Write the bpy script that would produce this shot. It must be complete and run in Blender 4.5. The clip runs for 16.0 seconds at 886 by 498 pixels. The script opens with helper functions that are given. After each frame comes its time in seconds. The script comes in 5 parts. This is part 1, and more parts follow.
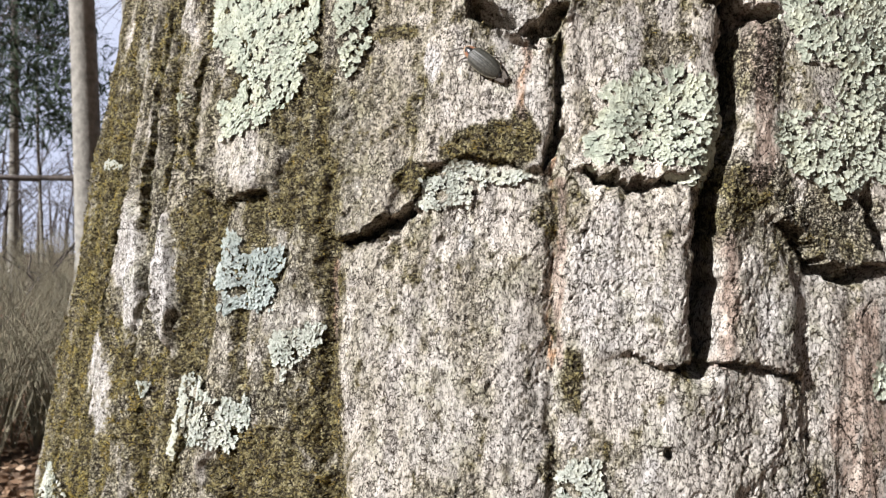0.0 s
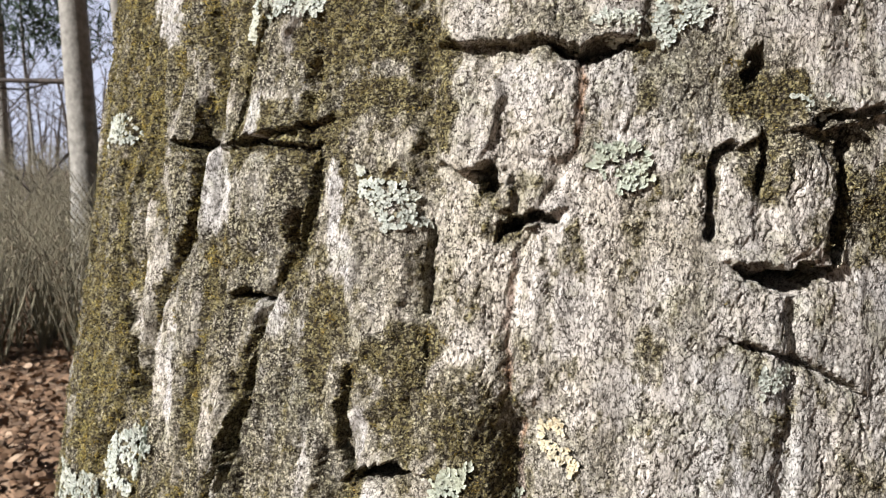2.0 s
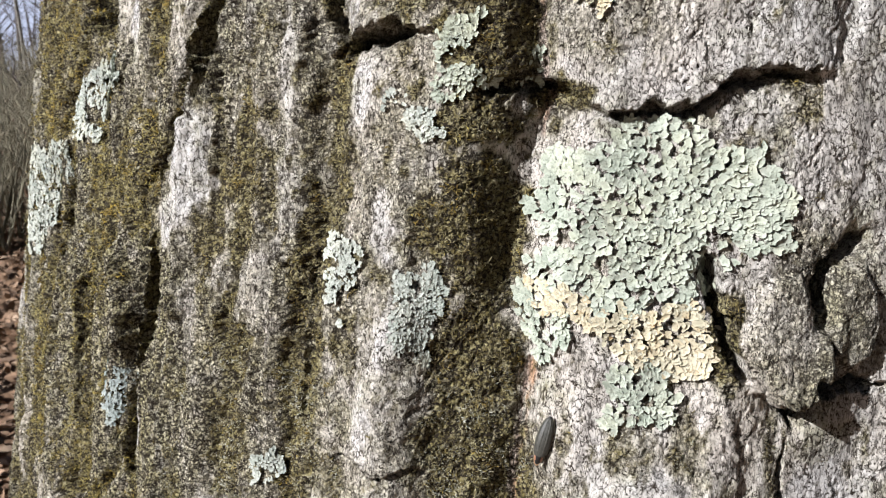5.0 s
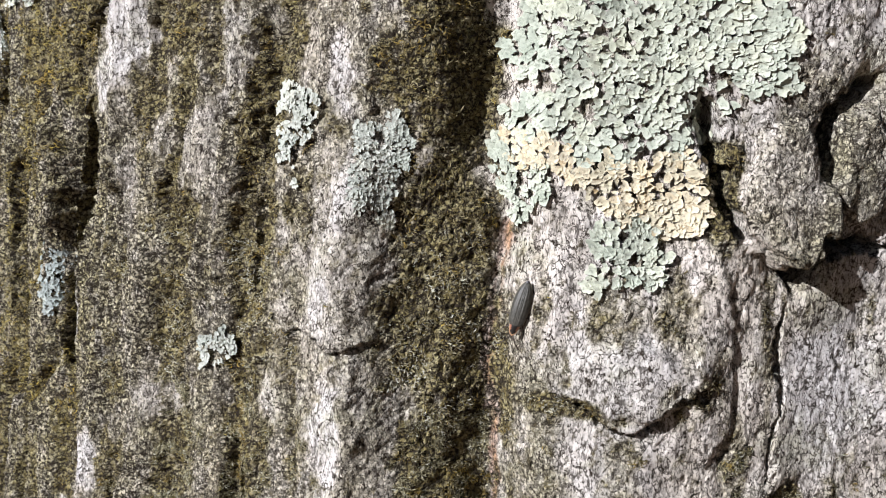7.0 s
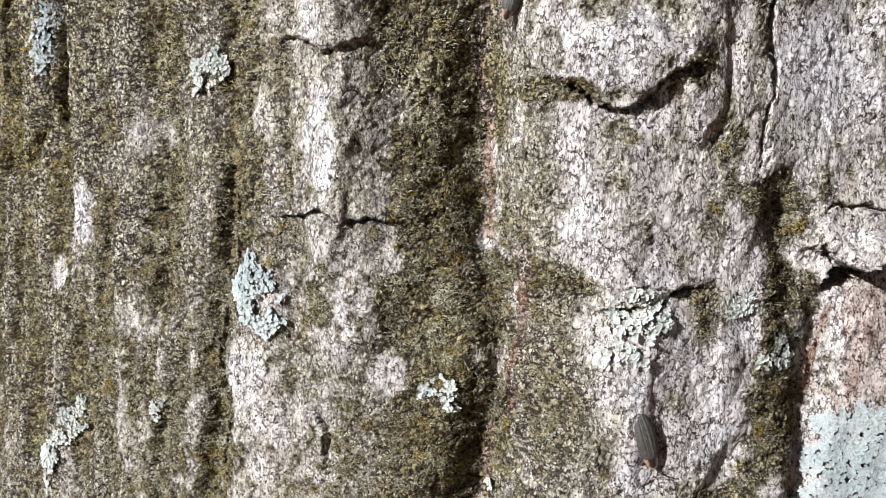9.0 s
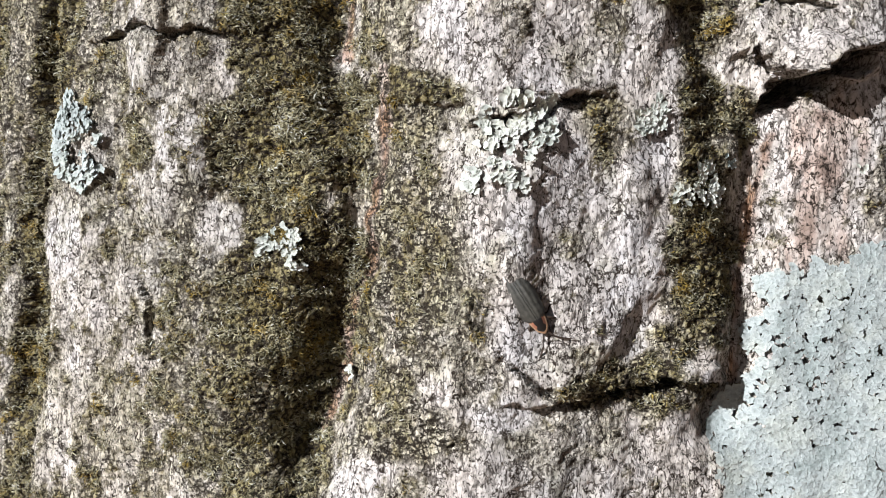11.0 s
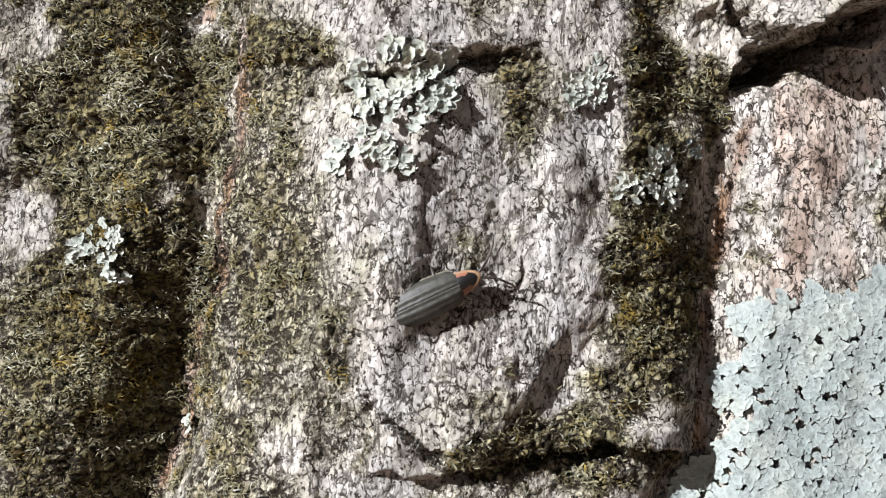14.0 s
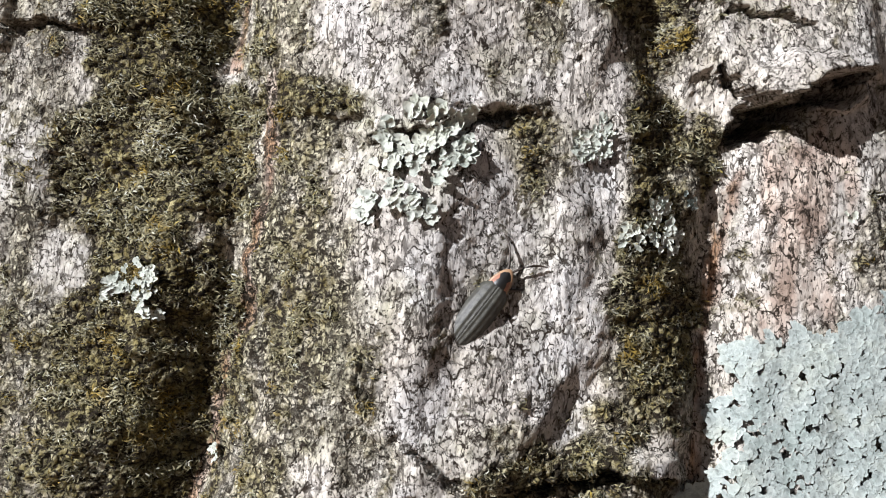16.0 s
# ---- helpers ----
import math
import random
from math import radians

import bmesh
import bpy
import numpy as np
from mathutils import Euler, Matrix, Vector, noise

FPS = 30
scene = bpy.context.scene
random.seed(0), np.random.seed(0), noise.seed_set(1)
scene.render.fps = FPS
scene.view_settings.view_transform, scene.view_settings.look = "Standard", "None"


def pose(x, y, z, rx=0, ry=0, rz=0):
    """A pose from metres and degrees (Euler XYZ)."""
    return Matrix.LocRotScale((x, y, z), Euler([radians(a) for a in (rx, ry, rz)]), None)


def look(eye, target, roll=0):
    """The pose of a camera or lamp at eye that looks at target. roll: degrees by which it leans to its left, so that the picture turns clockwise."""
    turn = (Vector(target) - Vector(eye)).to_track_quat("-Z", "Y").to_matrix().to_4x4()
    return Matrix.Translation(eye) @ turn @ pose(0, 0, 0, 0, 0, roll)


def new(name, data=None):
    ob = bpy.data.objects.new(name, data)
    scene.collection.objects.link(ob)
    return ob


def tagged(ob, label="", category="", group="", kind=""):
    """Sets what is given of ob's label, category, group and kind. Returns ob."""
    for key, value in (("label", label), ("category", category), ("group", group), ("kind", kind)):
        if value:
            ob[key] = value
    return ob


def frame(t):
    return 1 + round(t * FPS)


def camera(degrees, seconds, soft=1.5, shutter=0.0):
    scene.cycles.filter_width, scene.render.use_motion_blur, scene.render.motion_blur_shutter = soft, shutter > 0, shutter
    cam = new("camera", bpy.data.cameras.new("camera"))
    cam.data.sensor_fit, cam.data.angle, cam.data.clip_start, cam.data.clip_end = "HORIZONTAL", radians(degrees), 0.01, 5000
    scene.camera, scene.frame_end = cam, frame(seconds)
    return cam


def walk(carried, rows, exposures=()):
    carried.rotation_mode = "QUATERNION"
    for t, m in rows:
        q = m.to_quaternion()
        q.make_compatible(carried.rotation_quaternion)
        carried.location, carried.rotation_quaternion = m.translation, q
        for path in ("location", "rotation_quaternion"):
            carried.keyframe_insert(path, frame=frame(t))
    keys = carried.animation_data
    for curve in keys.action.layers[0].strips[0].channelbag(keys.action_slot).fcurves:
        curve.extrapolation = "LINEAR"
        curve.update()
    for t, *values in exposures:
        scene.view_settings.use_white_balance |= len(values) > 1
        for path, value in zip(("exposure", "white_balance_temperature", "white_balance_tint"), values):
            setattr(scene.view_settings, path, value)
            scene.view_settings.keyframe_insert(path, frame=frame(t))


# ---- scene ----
cam = camera(55.8, 16.0, soft=1.0)
METRES, EYE, TILT, LEAN, TURN = 0.45, 1.4, 0.0, 0.0, 0.0
ROWS = [
    (0.0, 0.0, 0.0, 0.0, 0.0, 0.0, -0.0),
    (0.5, -0.0192, 0.0096, -0.0721, -0.86, -1.16, 0.34),
    (1.0, -0.0394, 0.0138, -0.1311, -0.96, -2.52, 0.53),
    (1.5, -0.0517, -0.0096, -0.1642, -0.31, -4.67, 0.75),
    (2.0, -0.0611, -0.0139, -0.2277, -0.38, -5.86, 0.37),
    (2.5, -0.07, -0.0063, -0.2891, -0.29, -7.25, -0.15),
    (3.0, -0.0712, -0.0066, -0.3241, -0.13, -9.17, 0.66),
    (3.5, -0.0771, -0.0012, -0.3603, -0.6, -10.31, 0.68),
    (4.0, -0.0717, 0.0131, -0.3914, -0.05, -11.16, 0.74),
    (4.5, -0.0687, 0.019, -0.4083, -0.17, -12.14, 0.92),
    (7.0, -0.0615, 0.0555, -0.4847, -1.73, -15.16, 0.41),
    (7.5, -0.0619, 0.0534, -0.5068, -1.99, -16.15, 0.59),
    (8.0, -0.0601, 0.0449, -0.549, -1.95, -15.68, 0.87),
    (8.5, -0.0623, 0.0264, -0.5762, -1.93, -16.76, 1.19),
    (9.0, -0.0627, 0.0206, -0.6068, -2.12, -17.29, 1.37),
    (9.5, -0.0425, 0.008, -0.6339, -2.21, -18.42, 1.98),
    (12.0, 0.0243, 0.1322, -0.7774, 1.28, -6.3, 1.08),
    (12.5, 0.0296, 0.1508, -0.7826, 1.42, -5.53, 0.77),
    (13.0, 0.0312, 0.1533, -0.7796, 0.74, -5.94, 0.73),
    (13.5, 0.0397, 0.1492, -0.7735, 0.76, -6.36, 0.53),
    (14.0, 0.0507, 0.1462, -0.7712, 1.09, -5.64, 0.46),
    (14.5, 0.0443, 0.1397, -0.7608, -0.43, -7.08, 0.08),
    (15.0, 0.0432, 0.1413, -0.7663, -0.31, -5.45, 0.02),
    (15.5, 0.041, 0.1317, -0.7564, -0.6, -5.85, -0.1),
    (16.0, 0.0367, 0.1288, -0.7608, -0.96, -4.76, -0.24),
]
walk(cam, [(t, pose(0, 0, EYE, TILT, LEAN, TURN) @ pose(METRES * x, METRES * y, METRES * z, 90 + pitch, roll, yaw)) for t, x, y, z, yaw, pitch, roll in ROWS],
     exposures=[(0.0, 0.88, 6130, 11), (2.0, 0.85, 6200, 11), (4.5, 0.72, 5960, 11), (7.5, 0.71, 5800, 14), (8.2, 0.80, 5740, 14), (9.2, 0.93, 5760, 14), (12.0, 0.90, 5850, 12), (16.0, 0.86, 5850, 11)])
cam.data.dof.use_dof = True
cam.data.dof.focus_distance = 0.137
cam.data.dof.aperture_fstop = 90

# ---- world and sun ----
TO_SUN = Vector((-0.70, -0.47, 0.54)).normalized()
world = bpy.data.worlds.new("sky")
scene.world = world
world.use_nodes = True
wn = world.node_tree
sky = wn.nodes.new("ShaderNodeTexSky")
sky.sky_type, sky.sun_disc = "NISHITA", False
sky.sun_elevation = math.asin(TO_SUN.z)
sky.sun_rotation = math.atan2(TO_SUN.x, TO_SUN.y)
sky.air_density, sky.dust_density = 1.0, 2.0
wn.nodes["Background"].inputs["Strength"].default_value = 0.0105
wn.links.new(sky.outputs[0], wn.nodes["Background"].inputs["Color"])
sun = new("sun", bpy.data.lights.new("sun", "SUN"))
sun.data.energy, sun.data.angle, sun.data.color = 5.3, radians(0.6), (1.0, 0.96, 0.92)
sun.matrix_world = look(TO_SUN * 30, (0, 0, 0))

# ---- materials ----


class Nodes:
    """A short way to write a node material."""

    def __init__(self, name, rough=0.85):
        self.mat = bpy.data.materials.new(name)
        self.mat.use_nodes = True
        self.tree = self.mat.node_tree
        self.bsdf = self.tree.nodes["Principled BSDF"]
        self.bsdf.inputs["Roughness"].default_value = rough
        self.bsdf.inputs["Specular IOR Level"].default_value = 0.5 if rough < 0.7 else 0.2
        self.coord = self.tree.nodes.new("ShaderNodeTexCoord").outputs["Object"]

    def put(self, socket, value):
        if isinstance(value, bpy.types.NodeSocket):
            self.tree.links.new(value, socket)
        elif value is not None:
            socket.default_value = value

    def scaled(self, sx, sy, sz):
        n = self.tree.nodes.new("ShaderNodeMapping")
        self.put(n.inputs["Vector"], self.coord)
        n.inputs["Scale"].default_value = (sx, sy, sz)
        return n.outputs[0]

    def warped(self, sx, sy, sz, scale, amount):
        n = self.tree.nodes.new("ShaderNodeTexNoise")
        self.put(n.inputs["Vector"], self.scaled(sx, sy, sz))
        n.inputs["Scale"].default_value = scale
        n.inputs["Detail"].default_value = 4.0
        m = self.tree.nodes.new("ShaderNodeVectorMath")
        m.operation = "MULTIPLY_ADD"
        self.put(m.inputs[0], n.outputs["Color"])
        m.inputs[1].default_value = (amount, amount, amount)
        self.put(m.inputs[2], self.scaled(sx, sy, sz))
        return m.outputs[0]

    def noise(self, vec, scale=1.0, detail=4.0, rough=0.6):
        n = self.tree.nodes.new("ShaderNodeTexNoise")
        self.put(n.inputs["Vector"], vec)
        n.inputs["Scale"].default_value = scale
        n.inputs["Detail"].default_value = detail
        n.inputs["Roughness"].default_value = rough
        return n.outputs["Fac"]

    def cells(self, vec, scale=1.0, feature="DISTANCE_TO_EDGE"):
        n = self.tree.nodes.new("ShaderNodeTexVoronoi")
        n.feature = feature
        self.put(n.inputs["Vector"], vec)
        n.inputs["Scale"].default_value = scale
        return n.outputs[0]

    def ramp(self, fac, *stops):
        n = self.tree.nodes.new("ShaderNodeValToRGB")
        self.put(n.inputs[0], fac)
        while len(n.color_ramp.elements) < len(stops):
            n.color_ramp.elements.new(0.5)
        for e, (at, col) in zip(n.color_ramp.elements, stops):
            e.position = at
            e.color = (*col, 1) if isinstance(col, tuple) else (col, col, col, 1)
        return n.outputs[0]

    def mix(self, fac, a, b, mode="MIX"):
        n = self.tree.nodes.new("ShaderNodeMix")
        n.data_type, n.blend_type = "RGBA", mode
        for sock, v in ((n.inputs[0], fac), (n.inputs[6], a), (n.inputs[7], b)):
            self.put(sock, (*v, 1) if isinstance(v, tuple) else v)
        return n.outputs[2]

    def math(self, op, a, b=None, clamp=False):
        n = self.tree.nodes.new("ShaderNodeMath")
        n.operation, n.use_clamp = op, clamp
        self.put(n.inputs[0], a)
        self.put(n.inputs[1], b)
        return n.outputs[0]

    def attr(self, name):
        n = self.tree.nodes.new("ShaderNodeAttribute")
        n.attribute_name = name
        return n.outputs["Fac"]

    def island(self):
        return self.tree.nodes.new("ShaderNodeNewGeometry").outputs["Random Per Island"]

    def one(self):
        return self.tree.nodes.new("ShaderNodeObjectInfo").outputs["Random"]

    def bump(self, height, distance, strength=1.0, onto=None):
        n = self.tree.nodes.new("ShaderNodeBump")
        n.inputs["Distance"].default_value = distance
        n.inputs["Strength"].default_value = strength
        self.put(n.inputs["Height"], height)
        if onto is not None:
            self.put(n.inputs["Normal"], onto)
        self.put(self.bsdf.inputs["Normal"], n.outputs[0])
        return n.outputs[0]

    def colour(self, value):
        self.put(self.bsdf.inputs["Base Color"], (*value, 1) if isinstance(value, tuple) else value)
        return self.mat


def bark_material():
    k = Nodes("oak_bark", 0.92)
    long = k.scaled(1, 1, 0.38)
    grain = k.noise(k.scaled(1, 1, 0.55), 1250, 5, 0.62)
    mid = k.noise(long, 210, 5, 0.65)
    broad = k.noise(k.scaled(1, 1, 0.5), 30, 4, 0.6)
    grey = k.ramp(mid, (0.30, (0.325, 0.300, 0.272)), (0.50, (0.475, 0.441, 0.402)), (0.70, (0.60, 0.566, 0.53)))
    warm = k.ramp(broad, (0.35, (0.80, 0.82, 0.83)), (0.5, (0.98, 0.97, 0.95)), (0.65, (1.08, 1.05, 0.99)))
    c = k.mix(1.0, grey, warm, "MULTIPLY")
    c = k.mix(1.0, c, k.ramp(grain, (0.35, 0.50), (0.49, 1.0), (0.64, 1.16)), "MULTIPLY")
    # weathered pale faces
    crust = k.ramp(k.noise(k.scaled(1, 1, 0.5), 420, 4, 0.7), (0.36, 0.0), (0.54, 1.0))
    pale = k.math("MULTIPLY", k.attr("pale"), k.math("ADD", k.math("MULTIPLY", crust, 0.7), 0.3), True)
    c = k.mix(pale, c, k.ramp(grain, (0.33, (0.28, 0.26, 0.238)), (0.48, (0.49, 0.47, 0.446)), (0.66, (0.575, 0.557, 0.533))))
    # olive film
    algae = k.ramp(k.noise(k.coord, 75, 5, 0.7), (0.52, 0.0), (0.68, 0.5))
    c = k.mix(algae, c, k.mix(grain, (0.20, 0.20, 0.115), (0.36, 0.355, 0.23)))
    patina = k.math("MULTIPLY", k.attr("algae"), k.ramp(k.noise(k.scaled(1, 1, 0.6), 260, 5, 0.7), (0.34, 0.30), (0.58, 0.95)), True)
    c = k.mix(patina, c, k.ramp(grain, (0.32, (0.12, 0.098, 0.038)), (0.50, (0.37, 0.33, 0.17)), (0.66, (0.53, 0.49, 0.31))))
    # bare inner bark
    inner = k.attr("inner")
    c = k.mix(inner, c, k.ramp(k.noise(long, 320, 4), (0.3, (0.17, 0.12, 0.09)), (0.5, (0.37, 0.29, 0.235)), (0.7, (0.60, 0.52, 0.44))))
    rust = k.math("MULTIPLY", k.attr("rust"), k.ramp(k.noise(k.scaled(1, 1, 0.35), 420, 4, 0.65), (0.40, 0.1), (0.56, 1.0)), True)
    c = k.mix(rust, c, k.ramp(grain, (0.3, (0.16, 0.085, 0.045)), (0.6, (0.44, 0.28, 0.17))))

    # fibre lines, small scales and long splits: dark tissue plus painted crevice shade
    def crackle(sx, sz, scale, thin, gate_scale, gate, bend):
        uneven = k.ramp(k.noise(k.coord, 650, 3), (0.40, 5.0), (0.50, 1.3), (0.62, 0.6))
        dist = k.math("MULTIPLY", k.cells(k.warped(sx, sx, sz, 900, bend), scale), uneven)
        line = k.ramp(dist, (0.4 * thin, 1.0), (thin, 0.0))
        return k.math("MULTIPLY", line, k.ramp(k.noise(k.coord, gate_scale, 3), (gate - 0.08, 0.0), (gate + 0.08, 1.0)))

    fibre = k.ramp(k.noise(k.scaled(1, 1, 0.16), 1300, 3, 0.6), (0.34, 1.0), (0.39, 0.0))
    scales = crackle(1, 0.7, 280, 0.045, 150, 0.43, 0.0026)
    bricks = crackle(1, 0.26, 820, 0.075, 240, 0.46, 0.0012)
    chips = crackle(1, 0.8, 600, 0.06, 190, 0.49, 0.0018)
    split_shade = k.math("MAXIMUM", k.math("MULTIPLY", fibre, 0.8), k.math("MULTIPLY", chips, 0.95))
    split_shade = k.math("MAXIMUM", split_shade, k.math("MAXIMUM", scales, k.math("MULTIPLY", bricks, 0.8)))
    ragged = k.math("ADD", k.attr("split_shade"), k.math("MULTIPLY", k.math("SUBTRACT", k.noise(k.scaled(1, 1, 0.6), 1500, 4), 0.5), 0.9))
    split_shade = k.math("MAXIMUM", split_shade, k.ramp(ragged, (0.80, 0.0), (0.95, 1.0)))
    pit_shade = k.ramp(k.noise(k.scaled(1, 1, 0.7), 1900, 3, 0.6), (0.37, 0.95), (0.42, 0.0))
    split_shade = k.math("MAXIMUM", split_shade, pit_shade)
    split_shade = k.math("MULTIPLY", split_shade, k.math("SUBTRACT", 1.0, k.math("MULTIPLY", k.attr("moss"), 0.35)))
    # crack depth goes into the base colour as near-black
    c = k.mix(split_shade, c, (0.020, 0.014, 0.009))
    # crumbly moss film
    moss = k.attr("moss")
    film = k.ramp(k.noise(k.coord, 620, 4, 0.7), (0.34, 0.0), (0.54, 1.0))
    green = k.ramp(k.noise(k.coord, 340, 5, 0.7), (0.32, (0.030, 0.022, 0.008)), (0.5, (0.14, 0.112, 0.040)), (0.66, (0.33, 0.29, 0.14)))
    c = k.mix(k.math("MULTIPLY", moss, k.math("ADD", k.math("MULTIPLY", film, 0.6), 0.4), True), c, green)
    # dark moss interior and shade of the gaps between crumbs, painted near-black
    gap_shade = k.ramp(k.math("MULTIPLY", k.cells(k.warped(1, 1, 0.9, 500, 0.0009), 900), k.ramp(k.noise(k.coord, 480, 3), (0.35, 1.7), (0.65, 0.6))), (0.04, 1.0), (0.20, 0.0))
    gap_shade = k.math("MULTIPLY", gap_shade, k.ramp(k.noise(k.coord, 700, 3), (0.40, 0.15), (0.56, 1.0)))
    gap_shade = k.math("MAXIMUM", gap_shade, k.ramp(k.noise(k.scaled(0.75, 0.75, 1.5), 900, 4, 0.65), (0.415, 1.0), (0.48, 0.0)))
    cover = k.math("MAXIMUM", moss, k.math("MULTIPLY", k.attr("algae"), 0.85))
    gap_shade = k.math("MULTIPLY", gap_shade, k.ramp(cover, (0.15, 0.0), (0.60, 1.0)))
    c = k.mix(gap_shade, c, (0.018, 0.013, 0.007))
    fine = k.noise(k.scaled(1, 1, 0.6), 3000, 3, 0.6)
    lift = k.math("ADD", k.math("MULTIPLY", grain, 0.8), k.math("MULTIPLY", fine, 0.5))
    first = k.bump(lift, 0.00022, 0.9)
    second = k.bump(k.math("SUBTRACT", 1.0, split_shade), 0.00010, 1.0, first)
    k.bump(k.math("SUBTRACT", 1.0, gap_shade), 0.00045, 1.0, second)
    return k.colour(c)


def leafy(name, dark, mid, light, rough=0.8, scale=400):
    k = Nodes(name, rough)
    tone = k.ramp(k.island(), (0.0, dark), (0.58, mid), (0.82, mid), (0.92, light), (1.0, light))
    spots = k.ramp(k.noise(k.coord, scale, 4, 0.7), (0.3, 0.66), (0.65, 1.12))
    k.bump(k.noise(k.coord, scale * 3, 3), 0.0004, 0.6)
    return k.colour(k.mix(1.0, tone, spots, "MULTIPLY"))


def plain(name, colour, rough=0.6, vary=0.25, scale=300, bump=0.0):
    k = Nodes(name, rough)
    dark = tuple(c * (1 - vary) for c in colour)
    light = tuple(min(1, c * (1 + vary)) for c in colour)
    n = k.noise(k.coord, scale, 4, 0.65)
    if bump:
        k.bump(n, bump, 0.7)
    return k.colour(k.ramp(n, (0.3, dark), (0.7, light)))


BARK = bark_material()


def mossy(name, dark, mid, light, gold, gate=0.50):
    """Moss shoots: painted shade at the foot, pale tips, gold in some clumps."""
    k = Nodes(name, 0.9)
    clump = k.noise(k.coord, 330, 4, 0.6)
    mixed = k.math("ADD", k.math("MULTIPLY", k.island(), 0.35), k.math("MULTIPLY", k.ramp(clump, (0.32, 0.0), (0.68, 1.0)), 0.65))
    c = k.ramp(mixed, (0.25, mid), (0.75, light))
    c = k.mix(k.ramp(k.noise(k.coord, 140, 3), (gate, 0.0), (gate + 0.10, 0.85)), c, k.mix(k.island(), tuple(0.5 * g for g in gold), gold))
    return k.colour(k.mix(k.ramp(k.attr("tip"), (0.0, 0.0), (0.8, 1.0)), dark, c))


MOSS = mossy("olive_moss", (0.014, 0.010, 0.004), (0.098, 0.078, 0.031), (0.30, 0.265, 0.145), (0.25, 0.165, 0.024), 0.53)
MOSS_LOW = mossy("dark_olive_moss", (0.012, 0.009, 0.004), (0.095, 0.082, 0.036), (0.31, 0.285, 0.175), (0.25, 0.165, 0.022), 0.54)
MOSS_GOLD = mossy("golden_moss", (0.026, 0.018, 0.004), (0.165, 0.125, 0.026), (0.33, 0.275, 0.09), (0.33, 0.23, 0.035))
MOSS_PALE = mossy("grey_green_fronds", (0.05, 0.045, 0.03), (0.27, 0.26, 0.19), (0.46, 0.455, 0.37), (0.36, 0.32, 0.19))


def scaly(name, dark, mid, light):
    """Lichen lobes: tone by lobe, a paler powdery rim, fine pits."""
    k = Nodes(name, 0.9)
    tone = k.ramp(k.math("ADD", k.math("MULTIPLY", k.island(), 0.6), k.math("MULTIPLY", k.noise(k.coord, 420, 3), 0.4)), (0.10, dark), (0.35, mid), (0.65, mid), (0.9, light))
    stain = k.ramp(k.noise(k.coord, 110, 4, 0.65), (0.34, (0.80, 0.83, 0.82)), (0.5, (1.0, 1.0, 1.0)), (0.66, (1.10, 1.07, 1.0)))
    c = k.mix(1.0, tone, stain, "MULTIPLY")
    c = k.mix(1.0, c, k.ramp(k.attr("rim"), (0.0, 0.80), (0.7, 0.98), (1.0, 1.13)), "MULTIPLY")
    pits = k.ramp(k.noise(k.coord, 1500, 3, 0.6), (0.34, 0.62), (0.45, 1.0), (0.7, 1.07))
    k.bump(k.noise(k.coord, 1100, 4, 0.6), 0.0003, 0.7)
    return k.colour(k.mix(1.0, c, pits, "MULTIPLY"))


LICHEN = {
    "mint": scaly("mint_lichen", (0.31, 0.335, 0.262), (0.405, 0.43, 0.345), (0.49, 0.51, 0.42)),
    "blue": scaly("grey_green_lichen", (0.25, 0.285, 0.262), (0.335, 0.37, 0.345), (0.41, 0.445, 0.415)),
    "white": scaly("whitish_lichen", (0.33, 0.345, 0.29), (0.44, 0.455, 0.395), (0.54, 0.555, 0.49)),
    "yellow": scaly("yellowed_lichen", (0.36, 0.26, 0.13), (0.52, 0.465, 0.33), (0.54, 0.53, 0.42)),
}
ELYTRON = plain("dull_black_wing_case", (0.042, 0.040, 0.031), 0.55, 0.55, 1800, 0.0001)
MARGIN = plain("dull_brown_rim", (0.12, 0.108, 0.07), 0.6, 0.3)
BLACK = plain("black_shell", (0.012, 0.011, 0.010), 0.35, 0.3, 700)
ROSE = plain("orange_red_shell", (0.25, 0.105, 0.06), 0.45, 0.25, 700)
CREAM = plain("tan_shell", (0.27, 0.165, 0.09), 0.5, 0.2, 700)
LIMB = plain("dark_brown_limb", (0.035, 0.024, 0.016), 0.5, 0.3, 900)
GAUZE = plain("smoky_hind_wing", (0.10, 0.085, 0.07), 0.35, 0.25, 500)
EARTH = plain("forest_soil", (0.20, 0.135, 0.09), 0.95, 0.45, 9, 0.02)
LITTER = leafy("dry_oak_leaves", (0.15, 0.09, 0.052), (0.26, 0.165, 0.10), (0.40, 0.29, 0.195), 0.75, 60)
GREY_BARK = plain("grey_tree_bark", (0.25, 0.235, 0.205), 0.9, 0.35, 14, 0.02)
TWIG = plain("brown_twigs", (0.10, 0.085, 0.075), 0.9, 0.35, 20)


def glow_material(name, low, high):
    k = Nodes(name, 1.0)
    k.put(k.bsdf.inputs["Base Color"], (0, 0, 0, 1))
    k.put(k.bsdf.inputs["Emission Color"], k.mix(k.noise(k.coord, 0.06, 3), (*low,), (*high,)))
    k.bsdf.inputs["Emission Strength"].default_value = 1.0
    return k.mat


HAZE = glow_material("pale_winter_haze", (0.34, 0.36, 0.45), (0.46, 0.48, 0.56))
NEEDLE = leafy("dark_pine_needles", (0.02, 0.035, 0.02), (0.045, 0.07, 0.04), (0.08, 0.11, 0.06), 0.7, 30)
BRUSH = plain("winter_brush", (0.24, 0.215, 0.15), 0.95, 0.4, 3)


